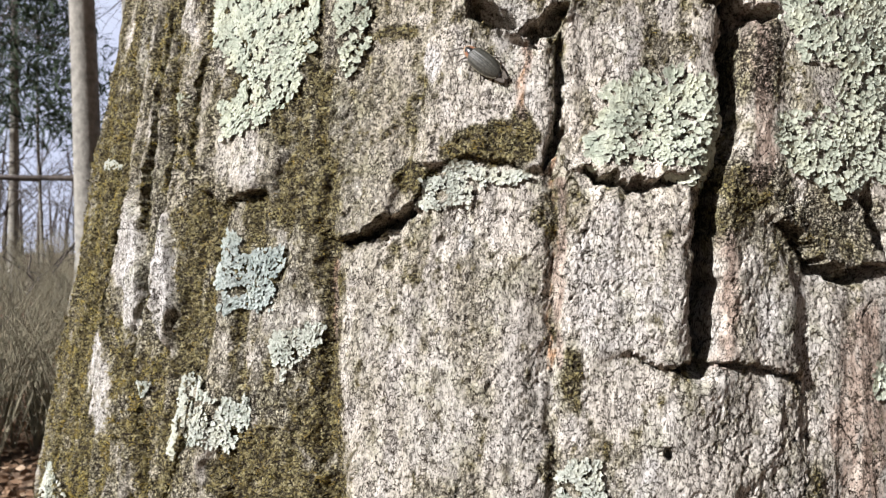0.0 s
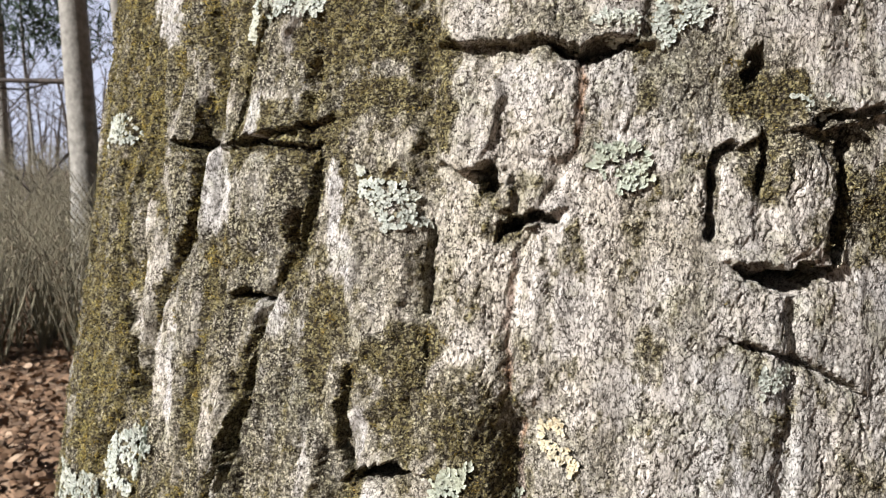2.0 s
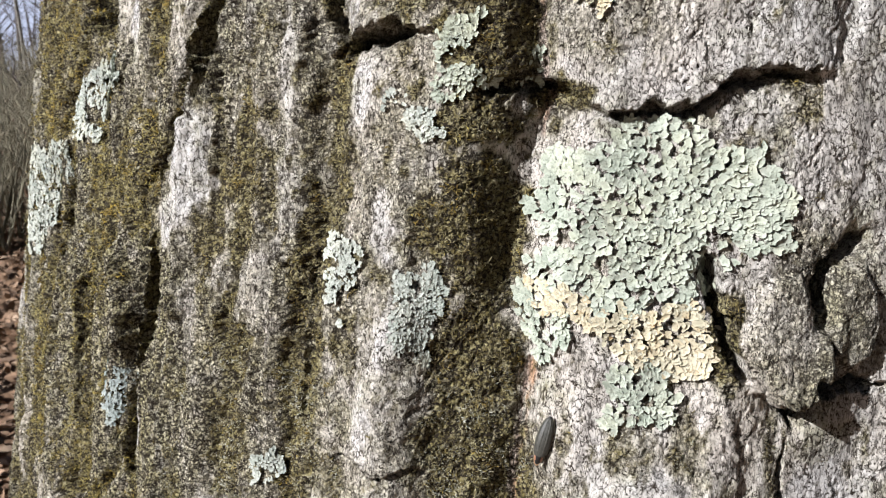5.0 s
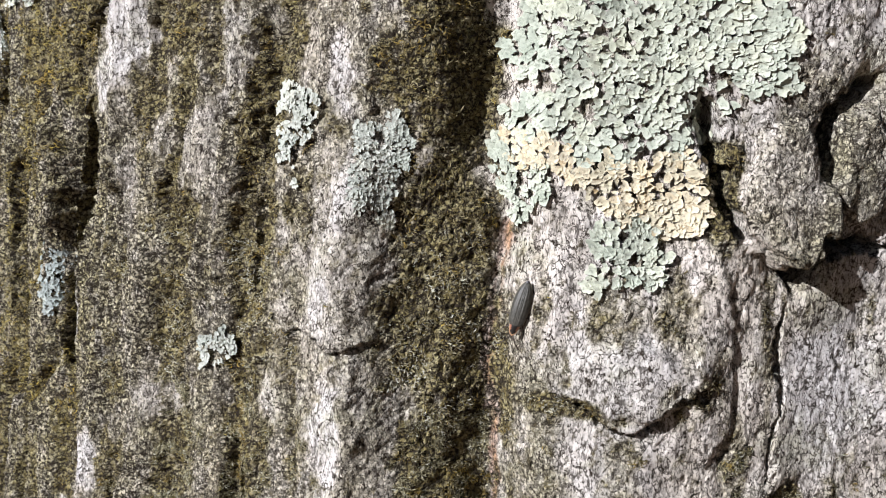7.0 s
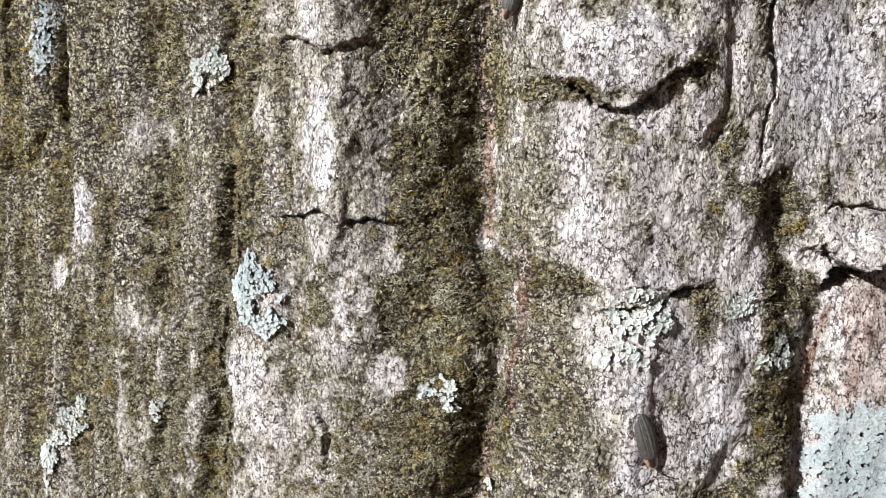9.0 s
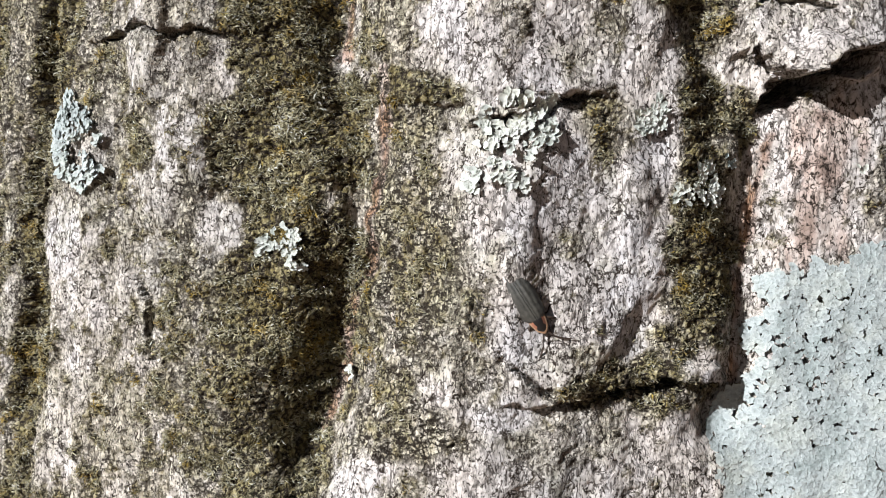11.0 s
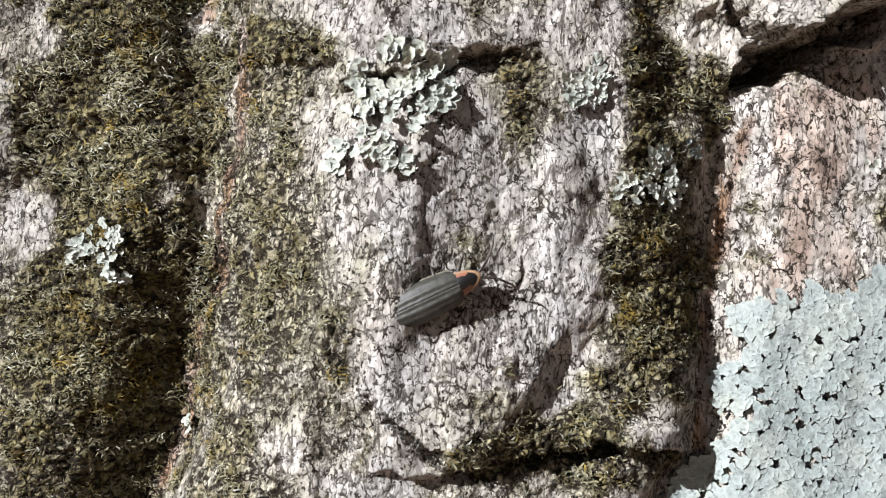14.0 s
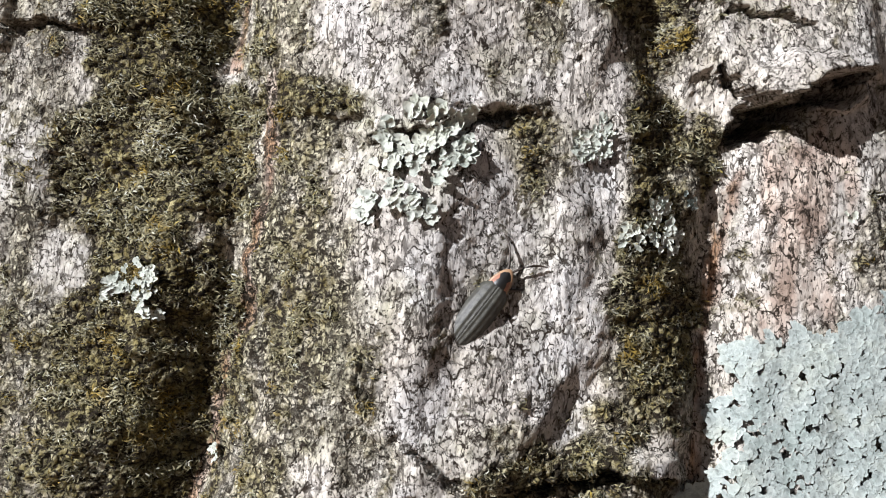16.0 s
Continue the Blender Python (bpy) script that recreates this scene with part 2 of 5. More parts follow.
# ---- numeric noise ----
def hashed(ix, iy, seed):
    n = (ix.astype(np.int64) * 374761393 + iy.astype(np.int64) * 668265263 + seed * 974634721) & 0xFFFFFFFF
    n = ((n ^ (n >> 13)) * 1274126177) & 0xFFFFFFFF
    return ((n ^ (n >> 16)) & 0xFFFFFF) / float(0xFFFFFF)


def value_noise(x, y, seed):
    fx, fy = np.floor(x), np.floor(y)
    a, b = x - fx, y - fy
    a, b = a * a * (3 - 2 * a), b * b * (3 - 2 * b)
    h00, h10 = hashed(fx, fy, seed), hashed(fx + 1, fy, seed)
    h01, h11 = hashed(fx, fy + 1, seed), hashed(fx + 1, fy + 1, seed)
    return (h00 * (1 - a) + h10 * a) * (1 - b) + (h01 * (1 - a) + h11 * a) * b


def fbm(x, y, octaves, seed, gain=0.5):
    total, amp, norm = 0.0, 1.0, 0.0
    for i in range(octaves):
        total = total + amp * value_noise(x * 2**i + 17.3 * i, y * 2**i - 9.1 * i, seed + i)
        norm += amp
        amp *= gain
    return total / norm * 2 - 1


def cell_edges(x, y, seed):
    """Distance to the border between two cells, and the cell's own random number."""
    fx, fy = np.floor(x), np.floor(y)
    first, second = np.full(x.shape, 9.0), np.full(x.shape, 9.0)
    own = np.zeros(x.shape)
    for i in (-1, 0, 1):
        for j in (-1, 0, 1):
            px, py = fx + i + hashed(fx + i, fy + j, seed), fy + j + hashed(fx + i, fy + j, seed + 7)
            d = np.hypot(px - x, py - y)
            near = d < first
            second = np.where(near, first, np.minimum(second, d))
            own = np.where(near, hashed(fx + i, fy + j, seed + 13), own)
            first = np.where(near, d, first)
    return second - first, own


def smooth(x, lo, hi):
    t = np.clip((x - lo) / (hi - lo), 0, 1)
    return t * t * (3 - 2 * t)


# ---- the trunk: u runs round the bark and v up it, in millimetres ----
AXIS = (0.0426, 0.083, 0.4379, 0.0971, 0.2444, -0.05)
GIRTH = 244.4
Z0 = 1.2


def spread(*parts):
    """Rising numbers, part by part: start, step, ..., end."""
    out = []
    for i in range(0, len(parts) - 2, 2):
        n = max(1, round((parts[i + 2] - parts[i]) / parts[i + 1]))
        out += list(np.linspace(parts[i], parts[i + 2], n, endpoint=False))
    return np.array(out + [parts[-1]])


HALF = math.pi * GIRTH
US = spread(-HALF, 14, -420, 3.0, -300, 1.0, -190, 0.66, -75, 0.39, 62, 1.0, 110, 12, HALF)
VS = spread(-1206, 40, -420, 8, -236, 0.39, -118, 0.68, 292, 6, 420, 50, 3600)
U, V = np.meshgrid(US, VS)
WU = U + 2.0 * fbm(U / 9, V / 13, 3, 3) + 0.9 * fbm(U / 2.3, V / 2.8, 2, 4)
SU = U + 2.2 * fbm(U / 11, V / 22, 3, 3)
WV = V + 1.9 * fbm(U / 8, V / 12, 3, 5) + 0.9 * fbm(U / 2.5, V / 2.3, 2, 6)

FURROWS, CRACKS, LEDGES, INNERS, LICHENS, MOSSES, PALES, BOSSES, WASHES, RUSTS = [], [], [], [], [], [], [], [], [], []


def furrow(width, depth, *pts):
    FURROWS.append((width, depth, pts))


def crack(width, depth, *pts):
    CRACKS.append((width, depth, pts))


def ledge(drop, reach, *pts):
    LEDGES.append((drop, reach, pts))


def inner(width, *pts):
    INNERS.append((width, pts))


def rust(width, *pts):
    RUSTS.append((width, pts))


def lichen(size, tone, *pts):
    LICHENS.append((size, tone, pts))


def moss(strength, ru, rv, tilt, centre):
    MOSSES.append((strength, ru, rv, tilt, centre))


def wash(strength, ru, rv, tilt, centre):
    WASHES.append((strength, ru, rv, tilt, centre))


def boss(height, ru, rv, tilt, centre):
    BOSSES.append((height, ru, rv, tilt, centre))


def pale(strength, ru, rv, tilt, centre):
    PALES.append((strength, ru, rv, tilt, centre))


# long furrows: width, depth, then points down the trunk
furrow(2.0, 2, (-34.4, 271.4), (-32.5, 246.3), (-32, 217.4), (-28.9, 169.9), (-26.9, 138), (-27.1, 131.4), (-43.9, 121.4), (-43.8, 103), (-56, 73.4), (-56.6, 45.3), (-54.6, 22), (-52.9, 20.8))
furrow(7.5, 9.5, (-53.7, 27.3), (-53.1, 20.8), (-49.3, -1.7), (-53.9, -12.5), (-52.9, -39.5), (-48.8, -59.5), (-49.8, -78.7), (-48.3, -98.1), (-49.5, -89.4), (-46, -114.5), (-42.6, -130), (-40.9, -147.2), (-40.3, -161.1), (-43.9, -174.5), (-47, -191.1))
furrow(3.5, 8, (19.3, 270.9), (17.6, 250.9), (17.5, 233.1), (11.7, 215.7), (11.1, 198.6), (10.6, 170.8))
furrow(4, 3.2, (-116.4, 278.6), (-104.6, 232.6), (-97, 195.2), (-94, 174.2), (-93.1, 152.2), (-88.1, 134.4), (-84, 107.6), (-81.8, 78.6), (-84.6, 95.9), (-81.8, 56), (-80.5, 34.9), (-98.1, 21), (-99.9, -1.3), (-100.2, -18.4), (-104.6, -47.7), (-103.3, -78.3), (-107.6, -60.3), (-105.5, -80.1), (-106.2, -113.5), (-107.1, -147.4), (-107.9, -190.4))
furrow(4, 5, (-189.7, 290.8), (-179.7, 237.6), (-173.8, 204), (-178.6, 171.6), (-181.4, 165.1), (-164.6, 123.5), (-169.4, 104.1), (-173.2, 118.1), (-173.8, 74.1), (-187.2, 54.6), (-193.7, 19.8), (-209.9, 41.2), (-207.2, 17.8), (-223.2, -8.8), (-230.4, -32.9), (-227.7, -65.8), (-221.5, -111.5))
furrow(3.5, 5, (-236, 300.8), (-217.9, 251.9), (-214.2, 223.4), (-219.2, 183.4), (-211.5, 185), (-235.5, 137.1), (-273.1, 87.1))
furrow(3, 3.5, (-124.7, 124.6), (-123.9, 105.6), (-124.1, 96), (-125.8, 69.5), (-140.6, 38.4), (-147.2, 17.3), (-146.3, 32.1), (-148.7, 13.6), (-151.3, -3.7), (-162.6, -23.9), (-162.4, -38.7), (-163.8, -65.5), (-164.4, -92.7), (-166.5, -70.2), (-168.3, -104), (-182.4, -119), (-185.2, -168.5))
furrow(4, 3, (11.8, -116.1), (15, -125.9), (25.4, -141.3), (24.1, -166.7), (27.5, -144), (26.4, -161), (25.1, -172.6), (23.5, -183.4), (22.1, -189.8))
furrow(1.6, 2.5, (15.2, 60.8), (15.8, 38.1), (16, 15.5), (14.2, 28.8), (14.1, 8.7))
furrow(3, 4, (14.2, -47.1), (13.8, -39.4), (15.8, -35.6), (22, -30.7))
furrow(8, 3, (-66.1, -61.6), (-60.3, -108.6), (-57.4, -110.1), (-53.8, -147), (-55.2, -139.3), (-55.8, -170))
# broad ridges (a negative depth stands proud) and hollows
furrow(9, -4.5, (-78, -52), (-77, -95), (-76, -145))
furrow(10, -4, (-17, -72), (-18, -110), (-15, -145), (-10, -192))
furrow(14, 2, (24, -82), (27, -120), (28, -192))
furrow(10, 4, (-123, -62), (-125, -140))
furrow(12, -3, (-76, 42), (-74, -20))
furrow(7, -3.5, (-147, 22), (-146, -52))
furrow(14, -3, (3, 212), (6, 140))
furrow(13, -2.2, (33, 165), (30, 118))
crack(5, 8, (60.7, 217.4), (63.6, 206.4), (67, 198.6))
crack(5, 9, (10.7, 269.5), (17.5, 268.3), (31.6, 265.1))
furrow(5, 3.5, (-197.1, -56.5), (-188.8, -118), (-201.4, -121), (-203.3, -190.8))
# cracks: width, depth
crack(1.5, 6, (-32.7, 261), (-32, 244.5), (-31.8, 231.6), (-34.4, 222))
crack(6.5, 11, (13.3, 216.4), (11.3, 203.2), (10.6, 188), (9.6, 171.2))
crack(6, 11, (19.2, 274.3), (18.2, 260.9), (18.1, 251), (17.3, 233.9))
crack(1.2, 3, (-9, 171.8), (-0.5, 169.9), (11, 170.6), (20.5, 169.3), (38.4, 167.6))
crack(3.6, 7, (33.6, 207), (39.7, 202.4), (45, 196.3), (54, 192.2), (67, 195.5))
crack(1.8, 4, (0.3, 150.2), (1.9, 147.8))
crack(1.5, 4, (-142.5, 213.5), (-132.7, 215.9), (-123.2, 216.5))
crack(3.2, 6, (-178.8, 177.5), (-172.5, 192.7), (-174.8, 215.5), (-181, 237.3))
crack(2.2, 7, (-81.2, 81.5), (-82, 73.2), (-82.1, 65.7), (-80.2, 53.8))
crack(1.0, 4, (-80.2, 53.8), (-79.7, 44.9), (-79.6, 37.5))
crack(3, 7, (-9.7, 97.7), (-8.4, 88.4), (-7.7, 77.7))
crack(2.6, 6, (-9.7, 97.7), (-5.6, 101), (-2.7, 101.5))
crack(2.2, 6, (3.5, 104.8), (4.6, 96.9), (4.5, 88.3))
crack(4.2, 8, (27.4, 106.1), (25.9, 91), (25.8, 78), (24.6, 70.9))
crack(4.2, 8, (24.6, 70.9), (14.2, 67.5), (5.1, 70.1), (-0.9, 72.4))
crack(2.4, 6, (15, 106.6), (22.6, 108.6), (38.3, 110.1))
crack(3.6, 7, (-205.8, 52.1), (-203.4, 37.9), (-203.9, 20.5), (-204.6, 9.8))
crack(1.2, 3, (-1.1, 52.9), (10.7, 49.9), (21.5, 44.1), (35.8, 37.9))
crack(5, 9, (-204.1, 40.8), (-198.8, 30.2), (-197.3, 18))
crack(7, 10, (-214.4, -26.3), (-215.2, -39.4), (-218.3, -51.3))
crack(4.2, 12, (-157.1, -37.1), (-158.3, -47.1), (-158.4, -60), (-160.5, -73.6))
crack(2.6, 7, (9.4, -66.3), (13, -62.6), (16.7, -60.1), (31.7, -63.3))
crack(2.2, 6, (13.8, -45.8), (13.5, -39.4), (16.4, -34.3), (23.2, -28.8))
crack(3.6, 11, (-160.3, -40.1), (-159.6, -53.2), (-159, -67.3), (-162, -91.1), (-163.2, -102.5))
crack(6, 8, (9.9, -69.1), (9.9, -65.2), (13.5, -61.3), (16.2, -59.7))
crack(2.2, 5, (16.6, -62.5), (21.9, -61.6), (28.9, -61.7))
crack(2.4, 6, (15, -34.3), (14.1, -42.4))
crack(0.8, 2.5, (9.3, -72.5), (8.4, -80.5), (8.8, -94.5), (8.9, -108.8))
crack(0.7, 2.5, (-32.8, -92.3), (-21.2, -96.3), (-16.8, -94.5), (-11.7, -89.7), (-6.2, -88.3))
crack(0.7, 1.6, (-93.4, -83.8), (-88.5, -84.7), (-80, -83.4), (-69.9, -82.8))
crack(1.6, 4, (24.1, -127.7), (28.3, -131.3), (39.8, -131.5))
crack(0.9, 2, (24.5, -121.1), (28.1, -119.3), (38.3, -120.5))
crack(1.0, 3, (-21.3, -135.8), (-14.3, -135.7), (-9.8, -134.6), (-1.7, -134.2))
crack(0.9, 2, (-91.3, -120.6), (-83.1, -119.4), (-75.1, -119.7), (-65, -120))
crack(0.9, 2.5, (-80, -165.1), (-77.7, -170.2), (-76.1, -178.2))
crack(5, 9, (26.1, -135.7), (31.9, -134.2), (37.7, -131.2), (46, -127.4))
crack(1.4, 4, (1.2, -182), (8, -182.4), (14.8, -182.3), (21.7, -182))
crack(0.4, 0.5, (-19.3, -165.1), (-17.6, -168.6), (-17.4, -175.6))
crack(0.7, 1, (-12.5, -175.8), (-9.0, -177.8), (-5.7, -180.6))
crack(0.5, 1, (-15, -166.8), (-18.6, -165.4), (-21.4, -164.8))
crack(3.2, 5, (-177.6, 118.1), (-174.4, 90.6), (-177.8, 72.3), (-179.4, 56.7))
crack(3, 5, (-121.4, 100.9), (-121.3, 83.1), (-123.4, 68.5))
crack(2.0, 4, (-152.4, 129), (-153.5, 116.9), (-154.1, 104.7))
crack(3.4, 6, (-136.2, 43), (-139.4, 26.2), (-141.6, 2.8))
crack(3.4, 6, (-140.7, 34.9), (-143.9, 15.4), (-146.9, -1.5), (-155, -19.3))
crack(2.0, 4, (-101.8, 41.8), (-101, 19.9), (-97.5, 10.2))
crack(3.4, 6, (-198.8, 291.9), (-192.6, 265.2), (-189.7, 236), (-186.6, 208))
crack(3.2, 6, (-210.2, 208.5), (-206, 188.1), (-204.1, 166.3))
crack(2.0, 4, (-146.3, 165.2), (-145.5, 144.9), (-152.3, 127.3))
crack(2.0, 4, (-165.5, 265.3), (-164.3, 241.7), (-158.5, 222.4))
crack(2.2, 4, (-208.5, 102), (-212.9, 80.1), (-212.6, 66.2))
crack(2.0, 4, (-200.8, -53.3), (-199.1, -72.9), (-198.2, -100.1))
crack(1.0, 1.5, (-102.7, -33.4), (-102.4, -53.3), (-103.5, -76.5))
crack(1.2, 2, (-104, -115.3), (-104, -134.9), (-105.1, -153.9), (-105, -187.5))
crack(3.4, 8, (-52.7, 128.5), (-43.6, 124.3), (-38, 127.1), (-29.5, 128.5))
crack(4.5, 8, (-69.5, 95.6), (-65.6, 94.7), (-64.3, 88.5))
crack(2.2, 5, (-61.4, 80.8), (-56.3, 81.3), (-50.8, 83.6))
crack(2.4, 5, (-62.4, 77.1), (-60.6, 81), (-54, 82.9), (-46.4, 81.5))
crack(6, 9, (-62.6, 271.8), (-55.1, 265.9), (-47.9, 262.5))
crack(5, 8, (-44.3, 259.8), (-38.6, 261.2), (-31.6, 267.6))
crack(2.4, 7, (-95.6, 202.1), (-88, 202.1), (-77.8, 207.8), (-70.2, 215.2))
crack(2.6, 6, (-23.5, 220.9), (-11.4, 217.5), (3.5, 219.7))
crack(5, 7, (-0.5, 126.5), (1.3, 121.4), (-1.4, 117.1))
crack(5, 8, (8.2, 67.6), (14.3, 66.1), (20.1, 68.4))
crack(4, 8, (-96.5, 10.9), (-93, 15.1), (-87.1, 16.7), (-79.8, 17.1))
crack(2.8, 6, (-35.4, -2.1), (-26.6, -2.3), (-17.9, -1.8), (-9.6, 4.5), (8.1, 5.2))
crack(4.5, 8, (-12.1, -32), (-9.6, -39), (-8.3, -46.7))
crack(3, 6, (-8.3, -45), (-5.8, -53), (-2, -60))
# moss whose dark colour also stands in for shadow beside the lichen
moss(1, 4, 10, 0, (-7, -52))
crack(2.5, 5, (-63.3, 3.4), (-55.3, 3.7), (-47.5, 4.4))
crack(3, 6, (-150.8, 58.4), (-140.8, 58.2), (-131.7, 58.5))
crack(3, 6, (-188.1, 104.5), (-169.1, 103.8))
crack(1.6, 3, (-150.8, 104.3), (-133.7, 102.7), (-121, 103.8))
crack(1.3, 3, (-163.1, 103.7), (-142.3, 104.9), (-119.3, 110.7))
# ledges: drop, reach, then points from side to side
ledge(4.5, 9, (-97.9, 204.3), (-90.7, 201.5), (-77.9, 208.4), (-71.3, 212.8), (-68.9, 222.7))
ledge(5, 10, (-63.3, 270.1), (-53.9, 262.8), (-42.5, 257.6), (-32.1, 263.4))
ledge(4, 8, (-24.4, 221.6), (-13.1, 218.2), (-5.1, 217.7), (4.3, 220))
ledge(3, 10, (-9, 171.8), (-0.5, 170), (11, 170.6), (20.5, 169.3), (38.4, 167.6))
ledge(3, 7, (-158.9, 221.4), (-142.5, 213.3), (-123.2, 216.5))
ledge(4, 9, (30.9, 209.3), (43.2, 198.6), (54, 192.2), (67, 195.5))
ledge(3, 8, (-72.6, 224.1), (-53.9, 225.3), (-38.9, 223.4), (-34, 221.8))
ledge(6, 9, (-83.8, 129.3), (-61.8, 129.5), (-54.3, 130.2), (-45.1, 124.3), (-38.1, 127.4), (-26.7, 128.5))
ledge(4, 7, (-163, 103), (-142.3, 104.9), (-121.2, 110.2), (-117.6, 112.7))
ledge(6, 8, (-80.5, 96.8), (-72.4, 94.8), (-66.6, 97.4), (-62.7, 96.2))
ledge(5, 5, (-62.2, 81), (-54.8, 80), (-46.5, 84.5))
ledge(4, 6, (-9.5, 97.1), (-2.7, 101.1), (1.5, 103.8))
ledge(4.5, 8, (11.5, 105.7), (20.4, 105.5), (35.7, 108.8), (46.8, 109.5))
ledge(5, 8, (-2.4, 72.7), (5.1, 69.8), (14.2, 66.8), (26.2, 70.9))
ledge(3.5, 7, (-150.8, 103.8), (-133.6, 102.3), (-121, 104.1))
ledge(3, 6, (-152.2, 59.1), (-140.9, 58.3), (-132.8, 58.4))
ledge(3.5, 7, (-101.9, 11.9), (-93.5, 15.2), (-85.4, 17.4))
ledge(2, 8, (-1.1, 52.9), (10.7, 49.9), (21.5, 44.1), (35.8, 37.9))
ledge(4, 8, (-97.2, 10.2), (-93, 15.1), (-87.1, 16.7), (-76.9, 17.1))
ledge(4.5, 10, (-49.5, 4.8), (-40.9, 1.7), (-32.9, -2.8), (-17.8, -2.1), (-10.8, 4.1), (9.4, 5.2))
ledge(2.5, 5, (-60.5, 2.8), (-52.6, 3.5), (-47.5, 4.2))
ledge(6, 9, (-0.3, -58.4), (8, -65), (12.9, -61.9), (16.7, -60.1))
ledge(5, 8, (1, -62.1), (7.2, -66.2), (13.5, -61.3), (16.9, -60.3))
ledge(2.2, 9, (-37.6, -88.9), (-32.8, -91.7), (-21.2, -96), (-16.8, -94.5), (-11.7, -89.7), (-6.2, -88.1))
ledge(1.6, 6, (-94.8, -84.2), (-88.5, -84.9), (-80, -83.4), (-69.9, -82.8))
ledge(4, 8, (22.8, -127.6), (28.4, -131.6), (39.9, -131.9))
ledge(2.5, 7, (-23.5, -136.2), (-14.3, -135.9), (-9.8, -134.8), (-0.5, -134.2))
ledge(1.3, 5, (-94.1, -121), (-83.1, -119.4), (-75.1, -119.7), (-62.5, -119.9))
ledge(5.5, 9, (25.4, -136.1), (31.9, -134.6), (37.8, -131.5), (46.1, -127.6))
ledge(2.6, 5, (-12.4, -181.7), (1.2, -182.1), (8, -182.5), (14.8, -182.4), (22.4, -182))
ledge(1.4, 4, (-39.2, -132.8), (-33.2, -132.2), (-26.4, -133.5), (-22.1, -132.1))
ledge(1.4, 4, (-16.5, -131.5), (-12.2, -131.6), (-7.2, -133.1), (-2.3, -133.2))
# bare inner bark along a crack: width
inner(2.6, (-43.2, 255.7), (-42.5, 237.8))
inner(2.4, (-30.0, 217.5), (-29.2, 198.6), (-27.3, 169.6))
rust(0.8, (-31.8, 226), (-31.4, 205), (-30.4, 180), (-29.4, 168))
inner(4, (17.6, 201.7), (17.4, 184.9), (16.6, 169.9))
inner(1.3, (-96.4, 195.2), (-93.4, 174.3))
inner(1.3, (-43.7, 122.7), (-43.9, 114.1), (-43.8, 102.8))
inner(1.5, (-43.6, 124.1), (-44.7, 110.6), (-45.1, 100.2))
inner(1.5, (-57.2, 73.2), (-57.8, 56.8), (-56.3, 39.2))
inner(1.5, (-53.4, 29.9), (-52.3, 16.8), (-48.8, 1), (-50.2, -6.9))
inner(1.5, (-48.8, -59.5), (-50.2, -71.4), (-50.1, -83.5), (-48.3, -98.1))
inner(1.6, (-49.5, -89.4), (-46.8, -98.8), (-46.7, -114.4), (-44.9, -125.5))
inner(1.7, (-37.6, -128), (-37.2, -140.5), (-37.0, -151.1), (-38.2, -161.1), (-41.2, -170.9), (-43.5, -180.2), (-46.2, -192))
rust(1.2, (-37.8, -133), (-37.2, -147), (-37.6, -158), (-41.0, -169), (-43.0, -180), (-46.0, -192))
inner(1.4, (28.1, -140.3), (26.9, -158.1), (25.5, -172.6), (24.2, -182.7))
inner(6, (26.6, 264.9), (27.1, 243.8), (26.4, 221.7))
inner(9, (59.6, 177.2), (54.1, 152.2))
inner(9, (37, -140), (38, -158))
inner(7, (61, 172), (59, 134))
# rust-red edges of the inner bark: width
rust(1.3, (-43.2, 262), (-43.0, 240))
rust(1.0, (-97, 196), (-94, 172))
rust(1.2, (-44.2, 122), (-44.6, 100))
rust(1.4, (-57.0, 50), (-56.3, 39.2))
rust(1.5, (-53.4, 30), (-52.8, 20))
rust(1.6, (-49.5, 2), (-49.8, -8))
rust(1.4, (-47.2, -60), (-48.6, -73), (-48.6, -84), (-47.0, -98))
rust(1.2, (-47.4, -98), (-46.4, -112), (-44.5, -125))
rust(1.0, (27.2, -142), (26.2, -158), (24.8, -172), (23.4, -183))
# lichens: lobe size, tone, then the outline
lichen(2.6, 'mint', (-167.5, 297.8), (-115, 288.3), (-112.9, 275.1), (-115.9, 259.2), (-119.1, 245.2), (-134.1, 235.6), (-147.7, 236.6), (-152.9, 246.4), (-143, 252.9), (-159.8, 268.4))
lichen(2.2, 'mint', (-106.5, 276.2), (-94.9, 274.8), (-93.7, 258.9), (-98.4, 249.7), (-102.7, 257.9))
lichen(2.8, 'mint', (-23.1, 227.1), (-20.9, 242.1), (-9.9, 248.4), (1.4, 250.7), (13.2, 245.2), (14.4, 232.5), (11.7, 216.9), (2.9, 216.9), (-2.1, 221.5), (-13.4, 223.1), (-22, 222.4))
lichen(2.8, 'mint', (27.7, 276.6), (66.1, 278.9), (67.5, 246.9), (65.6, 219.1), (50.3, 214.1), (41.2, 220.3), (32.4, 224.9), (30.4, 237.5), (48.3, 239.6), (50.1, 249.4), (39, 252.2))
lichen(2.0, 'blue', (-140.3, 203.7), (-135.3, 204.5), (-131.6, 198.4), (-120.4, 201), (-112.3, 198.5), (-116.2, 190.1), (-112.7, 182), (-123.8, 182.4), (-134.1, 180.4), (-141.3, 184.4), (-141.1, 194.9))
lichen(1.8, 'white', (-113.7, 175.4), (-98, 178.4), (-98.9, 171.3), (-107.6, 163.7), (-111.3, 167.5))
